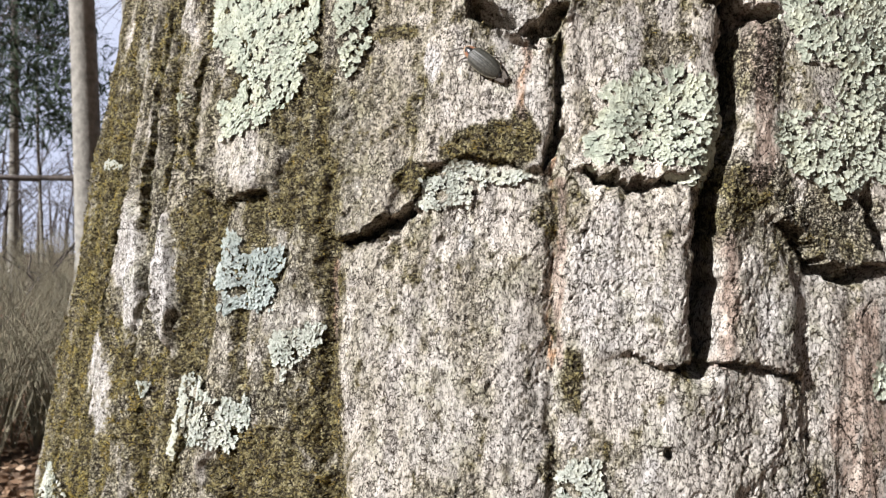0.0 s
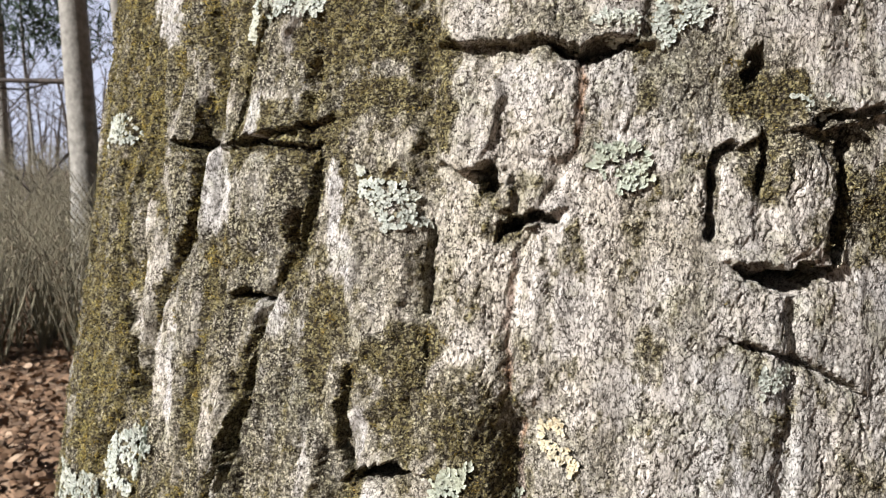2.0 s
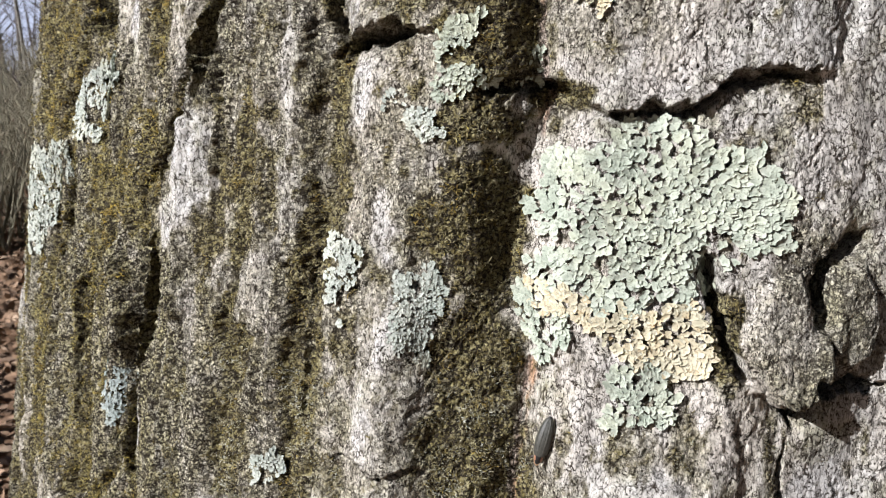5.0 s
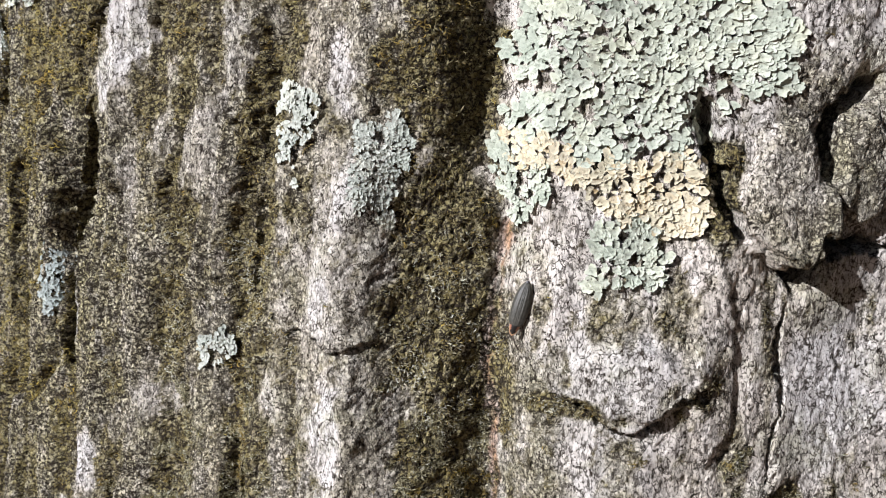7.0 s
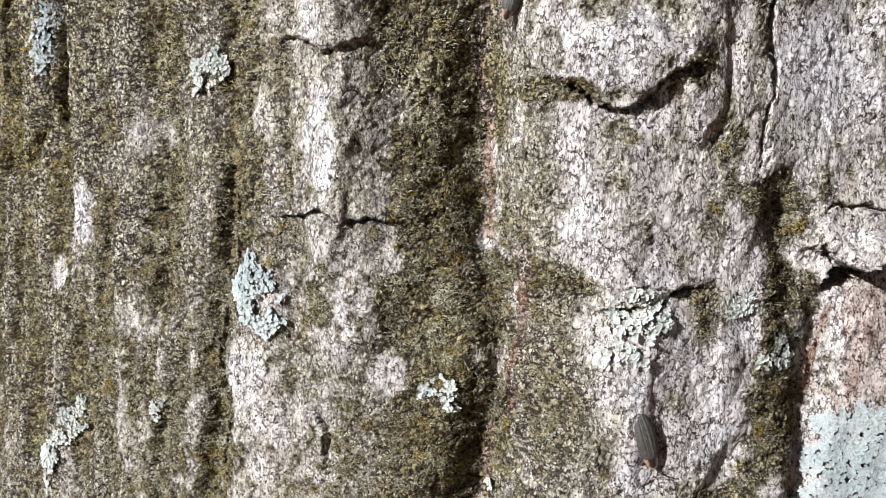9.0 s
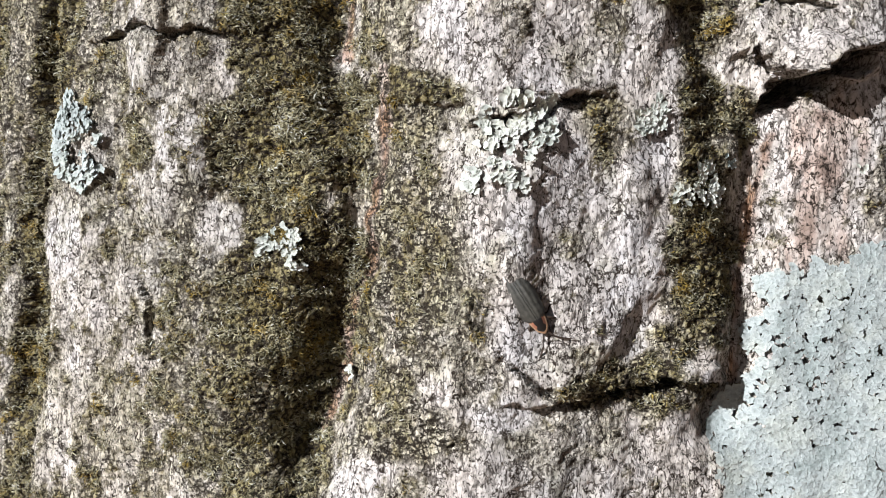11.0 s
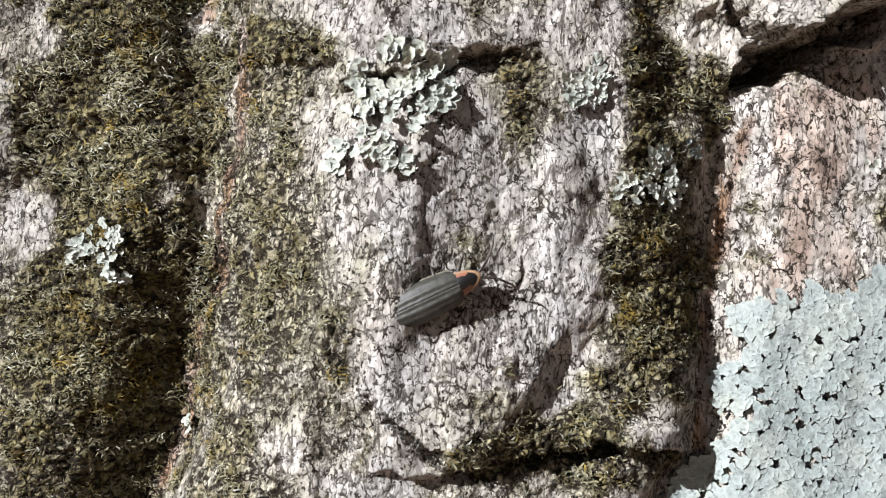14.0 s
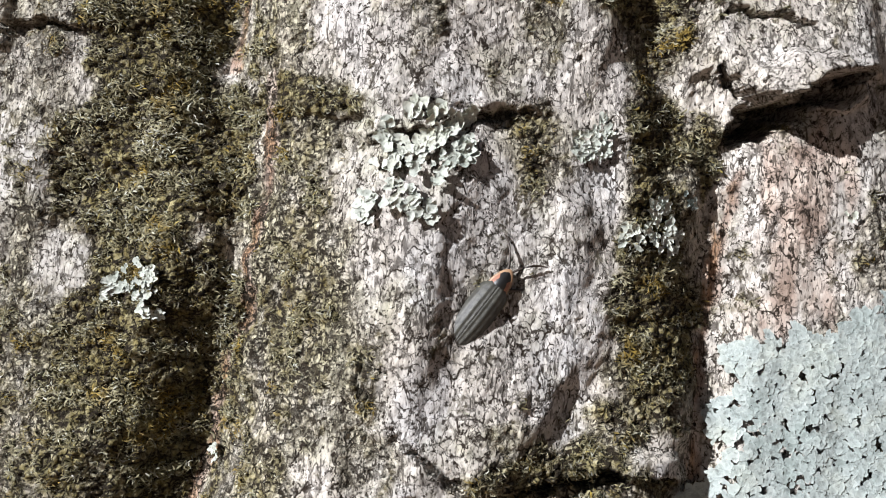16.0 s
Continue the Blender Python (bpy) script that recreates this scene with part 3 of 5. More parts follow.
lichen(2.0, 'white', (-152.5, 161.3), (-141.2, 160.5), (-134.7, 154.4), (-119, 156.5), (-118, 151), (-127.4, 142), (-139.6, 142.3), (-148.5, 134.5), (-154.9, 137), (-151.8, 147.6))
lichen(1.8, 'white', (-70.5, 220.8), (-57.1, 224.5), (-40.3, 220.3), (-44.9, 217.2), (-54.8, 217.3), (-55.8, 210.3), (-64.3, 211.2), (-71.1, 211.2))
lichen(1.4, 'white', (-244.8, 235.1), (-218.2, 232.5), (-221.6, 229.9), (-239.6, 231.5))
lichen(1.4, 'white', (-179.6, 157.1), (-167.1, 157.9), (-168.3, 152.8), (-176.9, 152.8))
lichen(1.4, 'mint', (-180.2, 253.2), (-168.6, 251.5), (-169.4, 248.1), (-177.6, 248.9))
lichen(1.7, 'white', (-24.7, 144.3), (-14.6, 145.6), (-12.6, 134.3), (-22.3, 127.4), (-26.8, 131.6))
lichen(1.7, 'white', (-41.6, 136.6), (-29.9, 134.4), (-29.5, 128.8), (-38.2, 129.5))
lichen(1.8, 'white', (11.3, 113.2), (23.2, 113), (21.8, 107.2), (15.9, 107))
lichen(2.2, 'mint', (-41.8, 97.2), (-37.8, 102.9), (-27.5, 102.1), (-21.8, 94.2), (-29.5, 90.2), (-34.2, 94.2))
lichen(1.8, 'white', (-104.4, 96), (-94.9, 91.3), (-89.9, 92.8), (-82.2, 83), (-93.6, 79), (-97.8, 85.1), (-103.7, 89.7))
lichen(1.6, 'white', (6.6, 44.4), (14, 44.9), (12.8, 40.1), (7, 38.5))
lichen(2.0, 'white', (-258.6, 115.2), (-227.3, 116.1), (-219.6, 107.8), (-247.4, 104.3))
lichen(2.2, 'white', (-275, -22), (-219.2, -13.6), (-215.5, -25.7), (-228.1, -38.5), (-243.3, -56.1), (-259.8, -53.3))
lichen(2.0, 'white', (-217.3, 0.4), (-180.8, 14.9), (-179.5, 7.9), (-192.4, -11.9), (-213.2, -13.5))
lichen(1.7, 'yellow', (-47.4, 30.6), (-42, 32.1), (-41.6, 26.6), (-36.5, 23.9), (-38.1, 17.7), (-43.9, 21.1), (-47, 25.1))
lichen(1.8, 'mint', (-73.6, 16.7), (-63.5, 19.2), (-65.6, 13.5), (-68.7, 9.1), (-59.2, 6.7), (-61.4, 3.5), (-72.2, 1))
lichen(1.8, 'mint', (-55.5, 9.7), (-51.1, 11.2), (-51.5, 4.3), (-56.5, 4.3))
lichen(1.6, 'white', (-81.1, -0.9), (-72.1, -0.8), (-71.5, -7.9), (-76.9, -9.3), (-78.8, -4.1))
lichen(1.5, 'white', (-87.9, 1.7), (-79.9, 1.1), (-80.3, -2.2), (-86.1, -1.9))
lichen(1.8, 'white', (-100, -34.1), (-92.5, -31.2), (-88.1, -33.8), (-89.5, -40.1), (-90.4, -47.7), (-94.1, -51.5), (-97.9, -45))
lichen(1.3, 'white', (-79.9, -38.3), (-70.3, -36), (-68.3, -45.8), (-72.8, -58.2), (-77.4, -53.2))
lichen(3.0, 'mint', (-46.3, -10), (-38.5, -11.1), (-30.1, -5.9), (-15.1, -4.6), (-12.7, -11), (-2, -9.8), (5.4, -21.3), (5.1, -32.7), (-6.4, -32.6), (-7.1, -39), (-13.1, -42.9), (-23.2, -41.7), (-33, -45.9), (-41.2, -39.7), (-48.9, -40), (-53.2, -36.3), (-44.5, -30.7), (-53, -23.2), (-48.1, -19.1))
lichen(2.8, 'yellow', (-53.1, -36.6), (-42.5, -39.7), (-33, -45.9), (-23.2, -41.7), (-13.2, -41.6), (-6, -51.9), (-11.5, -61), (-19.3, -58.5), (-29.6, -56.2), (-36.6, -48.6), (-43.2, -46.3), (-51.3, -42.8))
lichen(2.8, 'mint', (-53.5, -40.3), (-49.3, -42.7), (-40.6, -46.2), (-40.7, -52.7), (-44.1, -58.9), (-46.8, -57.7), (-46.6, -52.4), (-53.3, -50.2))
lichen(2.8, 'mint', (-30.2, -63), (-28.5, -57.6), (-22.2, -55), (-16.1, -62.1), (-16.7, -67.5), (-19.7, -70.7), (-25.4, -67.4), (-28.2, -72.6), (-30.2, -69))
lichen(1.9, 'blue', (-103.8, -135.4), (-99.7, -129.4), (-96.7, -130.3), (-92.2, -134.8), (-89, -140.8), (-92.7, -149.3), (-97.3, -146.1), (-103.4, -143.3))
lichen(1.6, 'white', (-117.6, -87.7), (-108.4, -85.1), (-106.3, -89.4), (-110.9, -93.5), (-115.6, -94.6))
lichen(1.7, 'blue', (-173.7, -72.3), (-162.8, -75.1), (-159.5, -84.7), (-172.5, -92.5))
lichen(1.5, 'white', (-156.4, -179.1), (-149.2, -174.1), (-147.3, -179.8), (-158.8, -192.6), (-164.6, -204.5), (-165.6, -194.8))
lichen(1.3, 'white', (-124.6, -169.7), (-120.6, -167.7), (-121.2, -172.9), (-124.4, -174))
lichen(2.2, 'white', (-22.8, -147.5), (-20.1, -142.7), (-21.1, -135), (-17.1, -133), (-8.9, -133.9), (-7.9, -138.8), (-11.8, -140.8), (-10.9, -144.2), (-14.1, -146.9), (-16.8, -145.9), (-20, -148.2))
lichen(1.5, 'white', (-58.5, -156.9), (-52, -153.8), (-48.6, -156.1), (-48.1, -160.5), (-51.4, -159.8), (-57.4, -158.4))
lichen(1.5, 'white', (12.6, -146.9), (16, -145.5), (20.1, -149.8), (19.6, -153.3), (14.4, -154), (12.1, -150.4))
lichen(1.2, 'white', (-40.9, -179.2), (-39, -179.4), (-39, -182.6), (-40.4, -183.8))
lichen(1.0, 'blue', (20.1, -144.2), (22.4, -144.5), (22.4, -146.2), (20.6, -146.1))
lichen(1.4, 'white', (42, -146.8), (47, -146.8), (46.5, -150.1), (43.3, -149.3))
lichen(1.5, 'white', (3.8, -136.1), (7.6, -134.7), (9.5, -137.6), (8.7, -140.5), (5.1, -139.7))
lichen(2.6, 'blue', (21.8, -184.8), (26, -182.2), (27.8, -178.7), (25.6, -175.2), (29.4, -169.4), (28.7, -166.2), (35, -164.6), (42.5, -163.9), (46.8, -156.6), (54.9, -158.3), (67.1, -165.3), (74.6, -211.9), (38.1, -215.3), (23.2, -202.3), (20.8, -190.9))
lichen(2.6, 'mint', (60.5, 169.7), (66.8, 169.5), (66.7, 160.5), (61.4, 162.2))
# moss cushions: strength, half width, half height, tilt, centre
moss(1, 37.8, 63.6, -0.57, (-244, 243.3))
moss(1, 42.5, 52.9, -0.81, (-223.8, 166.7))
moss(0.9, 19.5, 21.8, -0.30, (-164.9, 139.1))
moss(1, 15.3, 11.0, -0.25, (-155.3, 207.5))
moss(1, 14.9, 11.8, -0.16, (-109.2, 211.9))
moss(0.7, 8.5, 14.0, -0.15, (-108.5, 234))
moss(1, 15.9, 6.1, -0.09, (-52.5, 229.2))
moss(1, 7.9, 6.5, -0.12, (-72, 219.3))
moss(1, 4.9, 8.0, -0.08, (-41.3, 232.9))
moss(1, 22.2, 10.6, -0.17, (-109.6, 139.2))
moss(1, 4.7, 23.0, -0.14, (-93.7, 162.1))
moss(0.8, 12.0, 35.4, -0.31, (-177.6, 250.9))
moss(0.9, 9.9, 6.2, -0.03, (20.7, 217))
moss(0.8, 4.9, 6.1, -0.02, (17.8, 206.2))
moss(0.8, 4.5, 8.7, -0.07, (-23.8, 166.1))
moss(0.8, 11.6, 2.6, -0.13, (-84.6, 263.3))
moss(1, 20.0, 9.1, -0.12, (-101.4, 133))
moss(0.9, 4.1, 13.0, -0.10, (-80.3, 111.2))
moss(0.9, 16.0, 6.0, -0.12, (-99.4, 116.4))
moss(1, 8.7, 8.2, -0.04, (1.1, 114.7))
moss(1, 30.8, 48.3, -0.57, (-262.6, 193.1))
moss(0.9, 20.3, 7.9, -0.16, (-134.2, 111.8))
moss(0.9, 21.5, 9.2, -0.25, (-177.4, 162.8))
moss(0.9, 8.9, 9.2, -0.12, (-96.1, 148.2))
moss(0.6, 4.9, 5.5, -0.05, (-27.3, 114.9))
moss(1, 37.5, 42.9, -0.40, (-223.9, 126.9))
moss(1, 39.3, 35.4, -0.61, (-237.9, 41))
moss(1, 12.8, 8.4, -0.13, (-124.8, 132.1))
moss(1, 10.3, 9.3, -0.10, (-86.8, 128.2))
moss(0.8, 8.4, 19.3, -0.14, (-125, 71.6))
moss(0.8, 15.1, 7.5, -0.11, (-88.5, 47.3))
moss(0.6, 20.9, 13.2, -0.10, (-80.1, 30.1))
moss(1, 12.0, 8.6, -0.06, (4, 114.1))
moss(1, 19.8, 5.2, -0.17, (-143.6, 106.2))
moss(0.5, 9.2, 10.3, -0.09, (-63.2, 84))
moss(0.5, 18.9, 28.3, -0.21, (-169.9, 69.2))
moss(0.6, 10.6, 11.0, -0.11, (-95.6, 113))
moss(0.9, 38.1, 28.1, -0.29, (-225.1, 25.2))
moss(1, 14.3, 20.9, -0.14, (-166.9, -20.5))
moss(0.9, 14.9, 33.8, -0.17, (-187.6, -34.9))
moss(0.45, 16.3, 15.6, -0.10, (-117.7, 31.3))
moss(0.7, 4.8, 17.9, -0.10, (-97.7, -0.8))
moss(0.6, 18.4, 14.4, -0.09, (-74.1, 32.8))
moss(1, 12.2, 6.5, -0.09, (-64.1, -2.5))
moss(0.8, 11.0, 12.0, -0.09, (-67.6, -25.2))
moss(0.5, 9.4, 12.5, -0.09, (-94, -40.9))
moss(1, 9.4, 14.7, -0.09, (-60.5, -59.5))
moss(0.6, 18.2, 15.6, -0.13, (-157.6, 29.3))
moss(0.4, 22.7, 8.8, -0.11, (-121.8, -35.5))
moss(0.8, 9.1, 3.9, -0.09, (-46, 1.6))
moss(0.45, 22.6, 27.9, -0.06, (-123.5, -74.1))
moss(0.55, 20.8, 20.1, -0.06, (-120.5, -126.2))
moss(0.75, 14.1, 27.1, -0.07, (-61.9, -72))
moss(1, 10.6, 27.6, -0.07, (-57.4, -117.3))
moss(0.8, 5.9, 32.1, -0.06, (-102, -91.5))
moss(0.9, 11.1, 2.9, -0.09, (-31.9, -93))
moss(0.9, 6.9, 13.8, -0.08, (-48.8, -93.3))
moss(0.5, 19.8, 60.8, -0.06, (-177.4, -115.3))
moss(0.7, 16.3, 8.7, -0.07, (-69.4, -138))
moss(1, 7.0, 7.1, -0.11, (10.8, -116.6))
moss(0.4, 4.5, 6.8, -0.07, (-44.1, -80.7))
moss(1, 9.6, 40.5, -0.06, (-54.3, -133.8))
moss(0.6, 35.9, 40.6, -0.03, (-134.6, -155.9))
moss(0.7, 6.0, 20.4, -0.04, (-101.7, -115.2))
moss(0.8, 10.4, 3.6, -0.08, (-34.4, -130.8))
moss(0.9, 7.5, 19.1, -0.11, (17.8, -159.2))
moss(0.35, 5.9, 6.0, -0.10, (-0.1, -138.4))
moss(0.5, 8.2, 11.2, -0.08, (-32.6, -155.4))
moss(0.7, 22.8, 49.9, -0.01, (-183.6, -166.8))
moss(0.4, 9.5, 10.2, -0.08, (-25.7, -167.9))
moss(1, 12.5, 12.1, -0.12, (-51.2, -139.6))
moss(1, 13.8, 20.5, -0.11, (-48.7, -169.3))
moss(0.6, 4.5, 5.9, -0.10, (-33.5, -136.3))
moss(0.3, 5.0, 7.8, -0.09, (-24.9, -165.9))
moss(0.5, 2.0, 7.2, -0.07, (-1.1, -139.7))
moss(0.9, 4.9, 11.2, -0.06, (17.3, -167.3))
moss(0.8, 5.0, 7.9, -0.06, (16.1, -136.2))
moss(0.7, 6.5, 5.6, -0.10, (-32.2, -180.2))
moss(0.85, 11.6, 4.5, -0.08, (4.4, -180))
moss(0.6, 6.8, 4.1, -0.06, (11.6, -175.6))
moss(0.4, 3.4, 2.8, -0.07, (-2, -174.8))
moss(0.25, 3.8, 8.6, -0.10, (-33.2, -154.5))
moss(0.7, 2.9, 6.5, -0.05, (23.4, -139.1))
moss(0.55, 9.6, 4.1, -0.06, (14.9, -183.9))
moss(0.45, 6, 7, -0.06, (-33, -186))
moss(0.6, 1.4, 4.9, -0.08, (-17.4, -171.4))
moss(0.15, 4.1, 4.2, -0.07, (-3.4, -155.9))
moss(1, 12, 22, -0.09, (-63, 14))
moss(1, 11, 20, -0.09, (-62, -30))
moss(1, 11, 22, -0.09, (-60, -78))
moss(1, 8, 30, -0.07, (-57, -120))
# pale crust and weathered faces: strength, half width, half height, tilt, centre
pale(1, 9.7, 25.2, -0.38, (-189, 194.3))
pale(1, 5.5, 24.0, -0.29, (-168.2, 192.8))
pale(0.6, 14.6, 10.9, -0.21, (-137.8, 228.6))
pale(0.7, 14.0, 22.4, -0.06, (-14.7, 191.1))
pale(1, 2.5, 6.8, -0.11, (-70.5, 253.8))
pale(0.9, 2.4, 6.2, -0.10, (-56.7, 203.3))
pale(0.8, 12.2, 15.0, -0.50, (-205.8, 158.2))
pale(0.3, 8.6, 5.0, -0.17, (-112, 203.5))
pale(0.35, 13.8, 15.4, -0.12, (-74.3, 178.4))
pale(0.4, 8.4, 11.9, -0.02, (33.2, 182.1))
pale(0.5, 12.3, 4.8, -0.17, (-108.3, 180.5))
pale(1, 2.6, 11.6, -0.14, (-112.5, 76.8))
pale(0.9, 3.8, 13.0, -0.22, (-160.1, 90.3))
pale(0.9, 6.2, 20.1, -0.31, (-194.5, 190.6))
pale(0.9, 12.3, 11.6, -0.36, (-203.3, 148.9))
pale(0.9, 3.9, 9.7, -0.19, (-145.9, 111.2))
pale(0.7, 2.6, 17.0, -0.01, (35.3, 130.9))
pale(0.5, 8.9, 8.5, -0.08, (-59.3, 117.4))
pale(0.7, 2.1, 15.6, -0.04, (-2.9, 141.2))
pale(0.4, 5.6, 11.0, -0.06, (-32.2, 102.5))
pale(1, 4.8, 19.5, -0.19, (-165.4, 92.5))
pale(1, 2.8, 19.1, -0.13, (-113.3, 83.2))
pale(0.7, 8.8, 8.1, -0.15, (-131, 53.4))
pale(0.8, 3.0, 9.4, -0.12, (-107.1, 70.8))
pale(0.3, 13.1, 12.9, -0.08, (-43.1, 58.2))
pale(0.5, 6.2, 11.5, -0.05, (18.9, 91))
pale(0.3, 8.6, 8.5, -0.06, (-22, 64.2))
pale(1, 5.5, 18.1, -0.12, (-141.5, -13.4))
pale(0.9, 4.4, 21.2, -0.15, (-174.3, 29.6))
pale(0.9, 4.4, 8.2, -0.09, (-82.9, -28.9))
pale(0.8, 3.7, 8.2, -0.09, (-80.7, -53.4))
pale(0.9, 2.5, 8.2, -0.09, (-96.9, 23.9))
pale(0.4, 7.6, 12.5, -0.09, (-1.9, 16.6))
pale(0.8, 3.1, 8.2, -0.10, (-91.9, 3.5))
pale(0.3, 7.8, 7.8, -0.09, (5.1, -46.9))
pale(0.7, 3.9, 9.3, -0.06, (-85.2, -73.7))
pale(0.8, 4.6, 8.5, -0.06, (-81.8, -105.9))
pale(1, 2.7, 8.6, -0.05, (-150.1, -124.8))
pale(0.4, 9.1, 5.3, -0.06, (-128.8, -104.6))
pale(0.5, 4.4, 6.7, -0.10, (-16.3, -82.8))
pale(1, 13.3, 14.9, -0.12, (21.1, -93.9))
pale(0.6, 3.5, 7.4, -0.06, (-95.7, -99.7))
pale(0.9, 2.5, 11.2, -0.06, (-159.2, -87.6))
pale(1, 3.2, 9.6, -0.05, (-80.1, -100.7))
pale(1, 2.8, 7.2, -0.03, (-151.5, -125.1))
pale(0.7, 5.2, 8.1, -0.04, (-98.4, -157))
pale(0.6, 5.2, 7.6, -0.05, (-74.1, -138.7))
pale(0.6, 7.1, 7.4, -0.09, (-6.2, -148))
pale(0.7, 4.9, 10.3, -0.10, (5.3, -168.5))
pale(0.7, 11.0, 12.6, -0.12, (20.6, -99.4))
pale(0.5, 7.7, 5.7, -0.03, (-130.9, -149.5))
pale(0.9, 3.8, 4.6, -0.01, (-162.4, -143.1))
pale(1, 6.2, 12.5, -0.07, (4.1, -165.8))
pale(0.9, 4.2, 6.4, -0.08, (-11.8, -154.5))
pale(0.9, 5.5, 6.2, -0.08, (-11.8, -171.3))
pale(1, 3.5, 6.4, -0.06, (7.5, -144))
pale(0.7, 2.8, 4.3, -0.08, (-4.9, -144.6))
pale(0.8, 6.2, 4.2, -0.07, (-12.9, -183.8))
pale(0.6, 4.6, 6.2, -0.14, (-65, -154.7))
pale(0.3, 6.8, 7.2, -0.06, (35.4, -144.2))
pale(0.7, 4.2, 3.6, -0.08, (-10.9, -130.2))
pale(0.9, 2.8, 2.0, -0.05, (18.8, -180.6))
pale(0.6, 2.9, 8.0, -0.14, (-69, -139.1))
pale(1, 5.9, 15.3, -0.12, (-145.3, -18.3))
pale(1, 5.8, 7.8, -0.13, (-151.1, -30.7))
pale(0.6, 2.8, 16.9, -0.10, (-112.1, 10))
moss(0.7, 13.6, 14.9, -0.02, (25.3, 87))
moss(0.6, 8.6, 12.2, -0.04, (4.7, 95.6))
moss(0.7, 8.0, 15.0, -0.01, (40.8, 86.3))
# raised plates and knobs: height, half width, half height, tilt, centre
boss(1.6, 18.4, 24.6, -0.06, (-12.5, 194.1))
boss(2, 20.0, 13.7, -0.21, (-137.8, 228.6))
boss(1.5, 10.3, 14.8, -0.13, (-86.4, 218))
boss(1.2, 12.4, 16.4, -0.02, (28.2, 185.1))
boss(3.5, 8.0, 25.2, -0.38, (-189, 194.3))
boss(3.5, 5.0, 23.9, -0.29, (-167.6, 192.8))
boss(1, 18.7, 17.0, -0.03, (16.3, 153.3))
boss(1, 27.9, 34.2, -0.10, (-60, 169.7))
boss(2.2, 8.6, 13.5, -0.09, (-72.3, 110))
boss(1, 8.8, 9.9, -0.08, (-53.9, 114.6))
boss(3, 3.8, 6.9, -0.09, (-62.2, 90))
boss(1.5, 8.7, 3.4, -0.07, (-50.7, 102.1))
boss(1.5, 9.7, 15.0, -0.18, (-142.5, 145.9))
boss(1.5, 13.6, 13.9, -0.18, (-137.4, 91))
boss(1.5, 14.1, 8.9, -0.12, (-99.7, 104.5))
boss(3, 9.4, 16.0, -0.05, (15.3, 88.2))
boss(1.2, 4.7, 11.4, -0.06, (-1.9, 88.3))
boss(1.6, 10.6, 26.1, -0.11, (-97.8, 69.6))
boss(1.8, 18.3, 15.1, -0.16, (-142.8, 85.9))
boss(1.6, 5.5, 19.6, -0.20, (-168.1, 90.7))
boss(1.6, 14.2, 21.8, -0.14, (-122.4, 22.2))
boss(1.6, 9.8, 13.5, -0.31, (-205.2, 80.4))
boss(3.2, 9.3, 13.0, -0.09, (6.1, -50.7))
boss(2.5, 6.1, 11.1, -0.10, (21.4, -46.1))
boss(1.6, 6.6, 22.7, -0.12, (-142.2, 1.8))
boss(1.2, 7.3, 27.2, -0.09, (-82.7, -31.6))
boss(1.2, 21.4, 22.1, -0.11, (-125.3, -56.8))
boss(1.6, 12.3, 7.6, -0.10, (-21, -86.1))
boss(1.4, 7.8, 39.8, -0.07, (-82.4, -96.2))
boss(1.2, 5.0, 22.2, -0.10, (-6.6, -80.7))
boss(3, 9.2, 4.1, -0.05, (37.6, -128.9))
boss(1.6, 16.6, 23.9, -0.08, (-7.4, -158))
boss(0.4, 4.2, 17.6, -0.07, (6.1, -154.6))
boss(1.5, 4.8, 2.5, -0.06, (18.1, -180.5))
boss(2.5, 4.3, 31.8, -0.09, (-168.3, -68.6))
boss(2, 5.2, 19.5, -0.14, (-169, -57.1))
moss(0.75, 12.8, 43.8, -0.04, (-54.3, -176.4))
moss(0.5, 16.9, 21.8, -0.04, (-57.6, -190))
moss(0.45, 8.0, 24.4, -0.13, (-70.3, -177.4))
# olive wash of algae: strength, half width, half height, tilt, centre
wash(0.3, 8.7, 27.2, -0.09, (-27.2, -155.9))
wash(0.5, 5.6, 15.4, -0.08, (-18.8, -171.4))
wash(0.75, 13, 9, -0.05, (-31, -187))
wash(0.4, 12, 6, 0, (-4, -188))
wash(0.7, 9.7, 8.1, -0.09, (-32, -136.3))
wash(0.5, 6.4, 14.3, -0.06, (17.7, -140.5))
wash(0.5, 9.2, 30.5, -0.08, (-38, -113))
wash(0.6, 50.3, 55.7, -0.03, (-122.8, -112.7))
wash(0.7, 11.9, 22.6, -0.08, (-31.2, -157.8))
wash(0.6, 40.0, 54.4, -0.06, (-122.4, -93.3))
wash(0.4, 25.2, 49.9, -0.07, (-73.5, -95.6))
wash(0.6, 25.1, 28.9, -0.11, (-123.9, 19.9))
wash(0.35, 28.2, 26.3, -0.10, (-120, -53))
wash(0.4, 15.2, 15.2, -0.09, (-38.6, 19.4))
wash(0.5, 13.1, 29.8, -0.09, (-80.5, -23.2))
wash(0.4, 20.5, 45.5, -0.11, (-90.4, 65.3))
wash(0.45, 31.5, 44.0, -0.17, (-148.6, 75.5))
wash(0.3, 20.2, 22.7, -0.07, (-18, 69.9))
wash(0.5, 23.7, 18.9, -0.06, (-9.6, 118.6))
wash(0.4, 9.7, 27.1, -0.09, (-51.5, 181.9))
wash(0.5, 30.2, 44.4, -0.18, (-120.9, 203.6))
wash(0.5, 19.9, 13.9, -0.03, (20.8, 213.9))
wash(0.3, 22.7, 23.7, -0.12, (-82, 242.7))
wash(0.4, 12.5, 15.1, -0.08, (-45.5, 23.8))
wash(0.9, 9.5, 14.5, -0.02, (24.8, 251.8))
